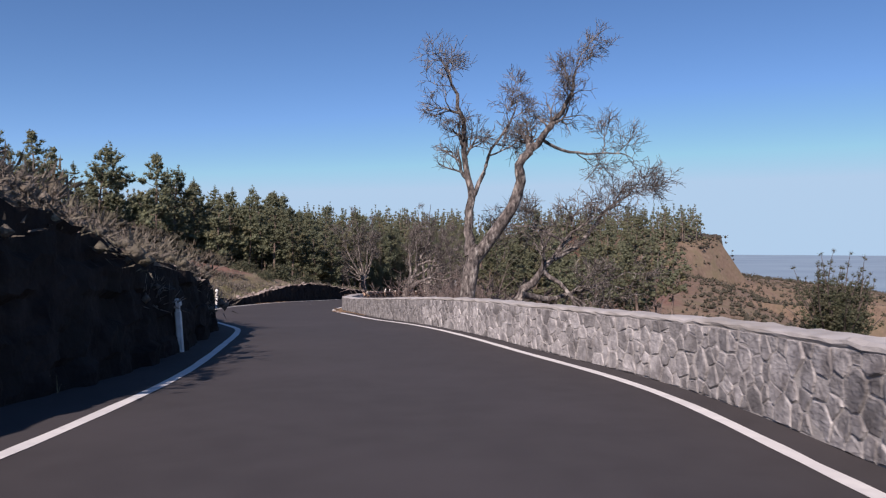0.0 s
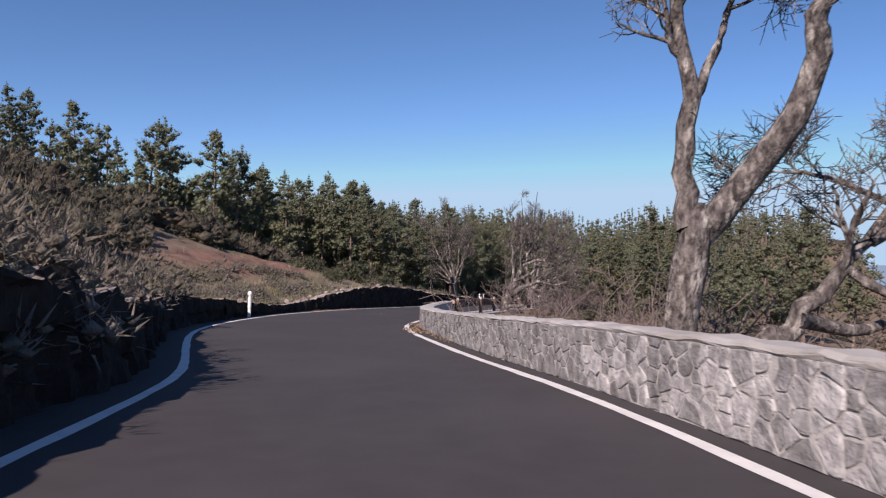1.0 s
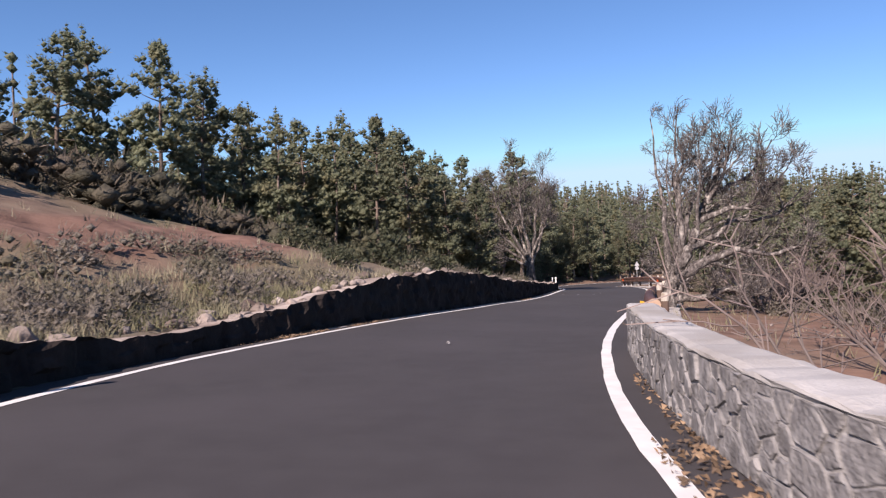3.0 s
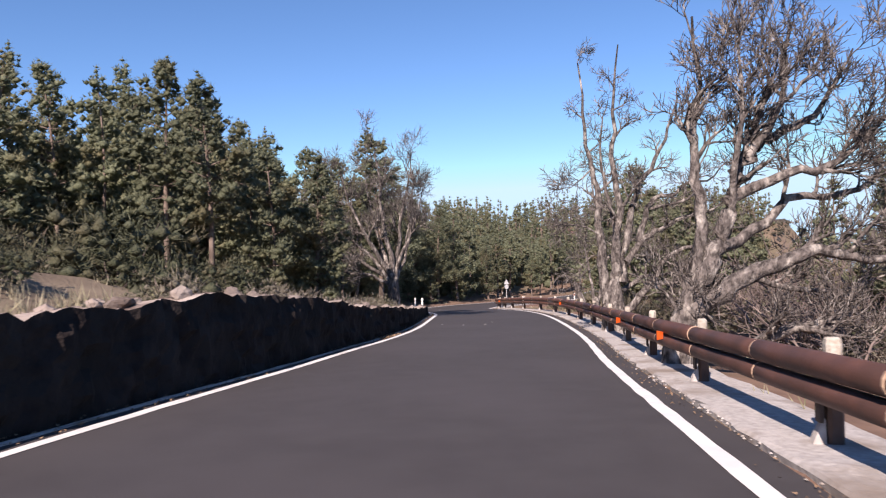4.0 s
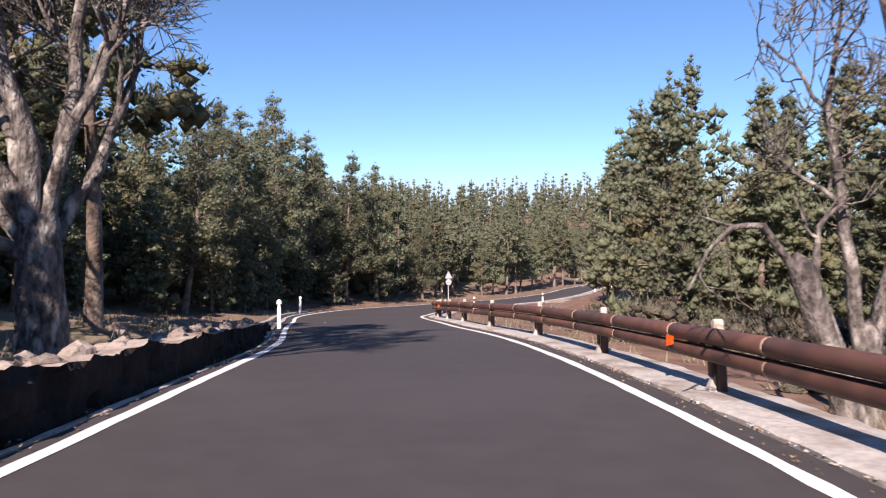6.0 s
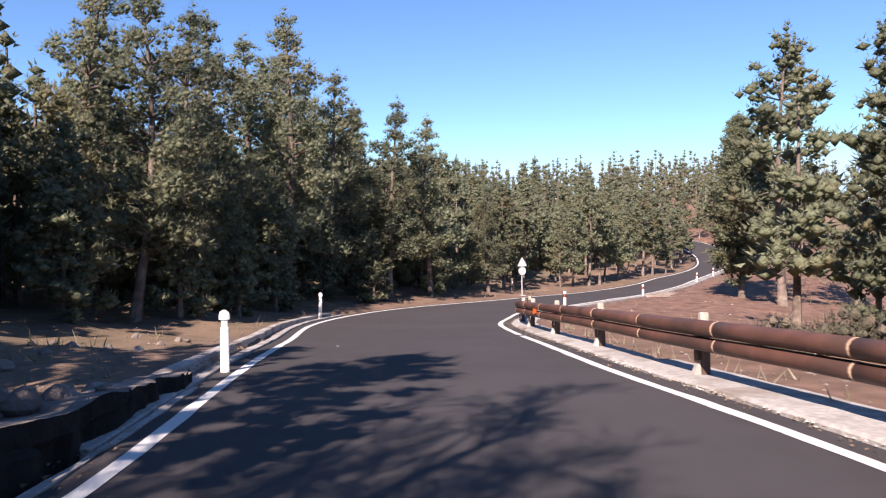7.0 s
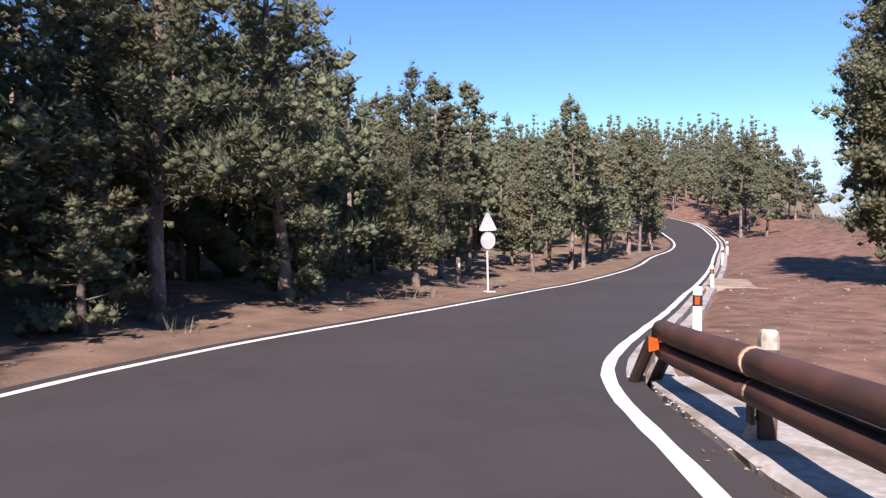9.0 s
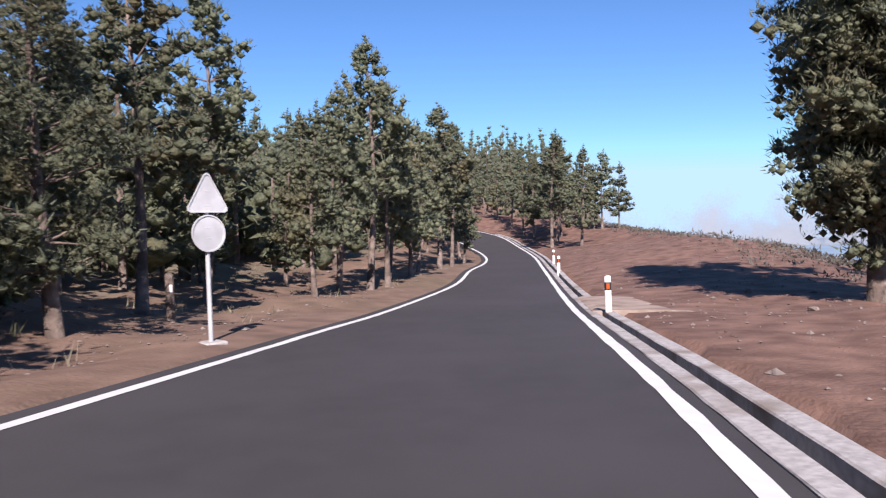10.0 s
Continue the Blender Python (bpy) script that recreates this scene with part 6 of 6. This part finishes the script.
def dry_grass():
    rng = np.random.default_rng(66)
    xs, ys = np.r_[rng.uniform(-26, 14, 26000), rng.uniform(-20, -9, 12000)], np.r_[rng.uniform(-8, 150, 26000), rng.uniform(36, 66, 12000)]
    st, dl, dr, zr = near_road(xs, ys)
    sy = MIDDLE[st, 1]
    thin = rng.random(38000)
    keep = ((dl > 1.2) & (dl < 14) & (sy < 90) & ((np.arange(38000) < 26000) | ((dl < 4.4) & (sy < 54))) & (thin < np.where((sy > 36) & (sy < 62) & (dl > 6), 0.12, np.where(sy > 50, 0.3, 0.75)))) | ((dr > 1.25) & (dr < 7) & (thin < 0.22) & (sy < 110)) | ((dl > 1.3) & (dl < 9) & (sy >= 90) & (thin < 0.06))
    xs, ys = xs[keep], ys[keep]
    zs = terrain(xs, ys)
    b = Build()
    n = len(xs) * 6
    c = np.repeat(np.stack([xs, ys, zs], 1), 6, 0) + rng.normal(size=(n, 3)) * np.array([0.09, 0.09, 0.0])
    d = unit(rng.normal(size=(n, 3)) * np.array([0.42, 0.42, 0.1]) + np.array([0, 0, 1]))
    b.blades(c - d * 0.12, c + d * rng.uniform(0.14, 0.38, (n, 1)), rng.uniform(0.008, 0.018, n), rng)
    tagged(part("dry_grass", b, M_GRASS), "straw-coloured dry grass tufts on the bank", "grass", kind="stuff")


dry_grass()

# ---- loose rocks, fallen log, litter ----
def rock_mesh(seed, flat=0.7):
    rng = np.random.default_rng(seed)
    bm = bmesh.new()
    bmesh.ops.create_icosphere(bm, subdivisions=2, radius=0.5)
    off = rng.normal(size=3) * 10
    for v in bm.verts:
        k = 1 + 0.55 * noise.noise(Vector(v.co) * 1.7 + Vector(off)) + 0.2 * noise.noise(Vector(v.co) * 4 + Vector(off))
        v.co = Vector((v.co.x * k, v.co.y * k * 0.85, v.co.z * k * flat))
    me = bpy.data.meshes.new("rock")
    bm.to_mesh(me)
    bm.free()
    me.materials.append(M_ROCK)
    return me


ROCKS = [rock_mesh(500 + i, f) for i, f in enumerate((0.7, 0.6, 0.85, 0.5))]
rng_r = np.random.default_rng(101)


def set_rock(x, y, size, z=None):
    ob = new("rock", ROCKS[int(rng_r.integers(4))])
    z = level_at(x, y) if z is None else z
    ob.matrix_basis = pose(x, y, z + size * 0.12, 0, 0, rng_r.uniform(0, 360)) @ Matrix.Diagonal((size, size, size, 1))
    return tagged(ob, "weathered brown field stone on the bank", "rock", "loose rocks on the bank")


for s in stations(30, 90, -1, 0.62):
    k = 1 + int(rng_r.integers(2))
    for _ in range(k):
        sy = at_station(s, 0, -1).y
        o = float(np.interp(sy, [30, 46, 90], [1.9, 1.15, 1.0])) + abs(rng_r.normal()) * 0.35
        p = at_station(s + rng_r.uniform(-0.4, 0.4), o, -1)
        set_rock(p.x, p.y, rng_r.uniform(0.12, 0.44) * (1.0 if sy < 52 else 0.66))
# pale stones along the very edge of the bank
for s in stations(44, 89, -1, 0.42):
    if rng_r.random() < 0.72:
        q = at_station(s + rng_r.uniform(-0.3, 0.3), rng_r.uniform(0.66, 0.95), -1)
        set_rock(q.x, q.y, rng_r.uniform(0.12, 0.36), q.z + bank_height(q.y) - 0.05)
for _ in range(70):
    p = at_station(station_of(rng_r.uniform(76, 99), -1), rng_r.uniform(1.1, 4.2), -1)
    set_rock(p.x, p.y, rng_r.uniform(0.08, 0.3))
for _ in range(26):
    p = at_station(station_of(rng_r.uniform(48, 140), 1), rng_r.uniform(1.6, 7), 1)
    set_rock(p.x, p.y, rng_r.uniform(0.08, 0.26))

log_b = Build()
line = [(-11.6, 58.6), (-11.0, 60.4), (-10.2, 62.6), (-9.4, 65.0)]
log_b.tube([(x, y, level_at(x, y) + 0.05) for x, y in glide(line, 3).tolist()], [0.045 - 0.002 * i for i in range(10)], 8)
tagged(part("fallen_log", log_b, M_POSTTOP), "thin pale fallen log on top of the bank", "log")


def litter():
    """Fallen leaves and grit along the road's edges."""
    rng = np.random.default_rng(12)
    b = Build()
    for y0, y1, side, o0, o1, n in ((28, 41, 1, 0.25, 0.70, 1100), (31, 34, 1, -0.15, 0.6, 350), (35.5, 37.5, 1, 0.0, 0.6, 260), (44, 56, -1, 0.1, 0.6, 700), (45.3, 47.3, -1, 0.12, 0.42, 420), (48.2, 50.4, -1, 0.10, 0.34, 420), (64.6, 67.0, -1, 0.1, 0.4, 380), (60, 88, -1, 0.12, 0.5, 900), (88, 97, -1, 0.4, 0.9, 600), (48, 110, 1, 0.12, 0.40, 900), (0, 30, 1, 0.5, 0.72, 120)):
        s0, s1 = station_of(y0, side), station_of(y1, side)
        c = np.array([at_station(rng.uniform(s0, s1), rng.uniform(o0, o1), side) for _ in range(n)])
        c[:, 2] += 0.012 + np.abs(rng.normal(size=n)) * 0.012
        d = unit(rng.normal(size=(n, 3)) * np.array([1, 1, 0.25]))
        k = 1.7 if y0 in (28, 31, 35.5, 45.3, 48.2, 64.6) else 1.0
        b.blades(c - d * 0.02 * k, c + d * 0.025 * k, k * rng.uniform(0.008, 0.018, n), rng)
    tagged(part("leaf_litter", b, M_LITTER), "brown leaf litter and grit beside the edge lines", "leaf litter", kind="stuff")


litter()


def pebbles():
    """Small stones and clods on the bare earth beside the road."""
    rng = np.random.default_rng(14)
    b = Build()
    xs, ys = rng.uniform(-16, 34, 16000), rng.uniform(84, 160, 16000)
    st, dl, dr, zr = near_road(xs, ys)
    keep = ((dr > 1.15) & (dr < 13)) | ((dl > 1.15) & (dl < 7))
    xs, ys = xs[keep], ys[keep]
    b.lumps(np.stack([xs, ys, terrain(xs, ys) + 0.004], 1), rng.uniform(0.012, 0.04, len(xs)) * (1 + (rng.random(len(xs)) < 0.04) * 1.5), rng, 0.6, False)
    tagged(part("pebbles", b, M_ROCK), "small brown stones scattered over the bare earth", "pebbles", kind="stuff")


pebbles()
for x, y in ((-8.0, 44.4), (-6.4, 71.8), (-5.6, 71.4), (-4.85, 71.2), (-6.0, 96.7), (-4.4, 73.0), (-8.7, 59.5), (1.4, 113.6)):
    st, dl, dr, zr = near_road(np.array([x]), np.array([y]))
    b = Build()
    for k in range(3):
        c = Vector((rng_r.normal() * 0.03, rng_r.normal() * 0.03, 0.006 + 0.004 * k))
        a = rng_r.uniform(0, 6.28)
        q = Vector((math.cos(a), math.sin(a), 0.05)) * 0.04
        p = Vector((-math.sin(a), math.cos(a), 0.0)) * 0.022
        base = len(b.v)
        b.v += [tuple(c - q), tuple(c - p), tuple(c + q + Vector((0, 0, 0.012))), tuple(c + p)]
        b.f.append((base, base + 1, base + 2, base + 3))
    ob = part("fallen_leaf", b, M_CAP)
    ob.matrix_basis = pose(x, y, float(zr[0]) + 0.008)
    tagged(ob, "small pale dry leaves on the asphalt", "leaf", "leaves on the road")


# ---- clouds low over the sea ----
def cloud_bank():
    """A far bank of cumulus: a curved backdrop, ragged at its top."""
    m = bpy.data.materials.new("cumulus")
    m.use_nodes = True
    n, l = m.node_tree.nodes, m.node_tree.links
    b = n["Principled BSDF"]
    b.inputs["Roughness"].default_value = 1.0
    b.inputs["Specular IOR Level"].default_value = 0.0
    geo = n.new("ShaderNodeNewGeometry")
    sep = n.new("ShaderNodeSeparateXYZ")
    l.new(geo.outputs["Position"], sep.inputs[0])
    puff = n.new("ShaderNodeTexNoise")
    puff.inputs["Scale"].default_value, puff.inputs["Detail"].default_value, puff.inputs["Roughness"].default_value = 0.0052, 8.0, 0.62
    l.new(geo.outputs["Position"], puff.inputs["Vector"])
    high = n.new("ShaderNodeMapRange")
    high.inputs["From Min"].default_value, high.inputs["From Max"].default_value = -40.0, 260.0
    high.inputs["To Min"].default_value, high.inputs["To Max"].default_value = 0.30, -0.22
    l.new(sep.outputs["Z"], high.inputs["Value"])
    add = n.new("ShaderNodeMath")
    l.new(puff.outputs["Fac"], add.inputs[0])
    l.new(high.outputs["Result"], add.inputs[1])
    cut = n.new("ShaderNodeMapRange")
    cut.interpolation_type = "SMOOTHSTEP"
    cut.inputs["From Min"].default_value, cut.inputs["From Max"].default_value = 0.50, 0.86
    l.new(add.outputs[0], cut.inputs["Value"])
    l.new(cut.outputs["Result"], b.inputs["Alpha"])
    tone = n.new("ShaderNodeMix")
    tone.data_type = "RGBA"
    tone.inputs["A"].default_value, tone.inputs["B"].default_value = (0.17, 0.20, 0.235, 1), (0.32, 0.335, 0.355, 1)
    l.new(puff.outputs["Fac"], tone.inputs["Factor"])
    l.new(tone.outputs["Result"], b.inputs["Base Color"])
    bd = Build()
    for i in range(61):
        a = radians(34 + 40 * i / 60)
        for z in (-260.0, -100.0, 60.0, 300.0):
            bd.v.append((2600 * math.sin(a), 116 + 2600 * math.cos(a), z))
    for i in range(60):
        for k in range(3):
            bd.f.append((i * 4 + k, i * 4 + k + 1, i * 4 + k + 5, i * 4 + k + 4))
    tagged(part("backdrop", bd, m), "white cumulus bank low over the distant sea", "clouds", kind="structure")


cloud_bank()

build_stones()
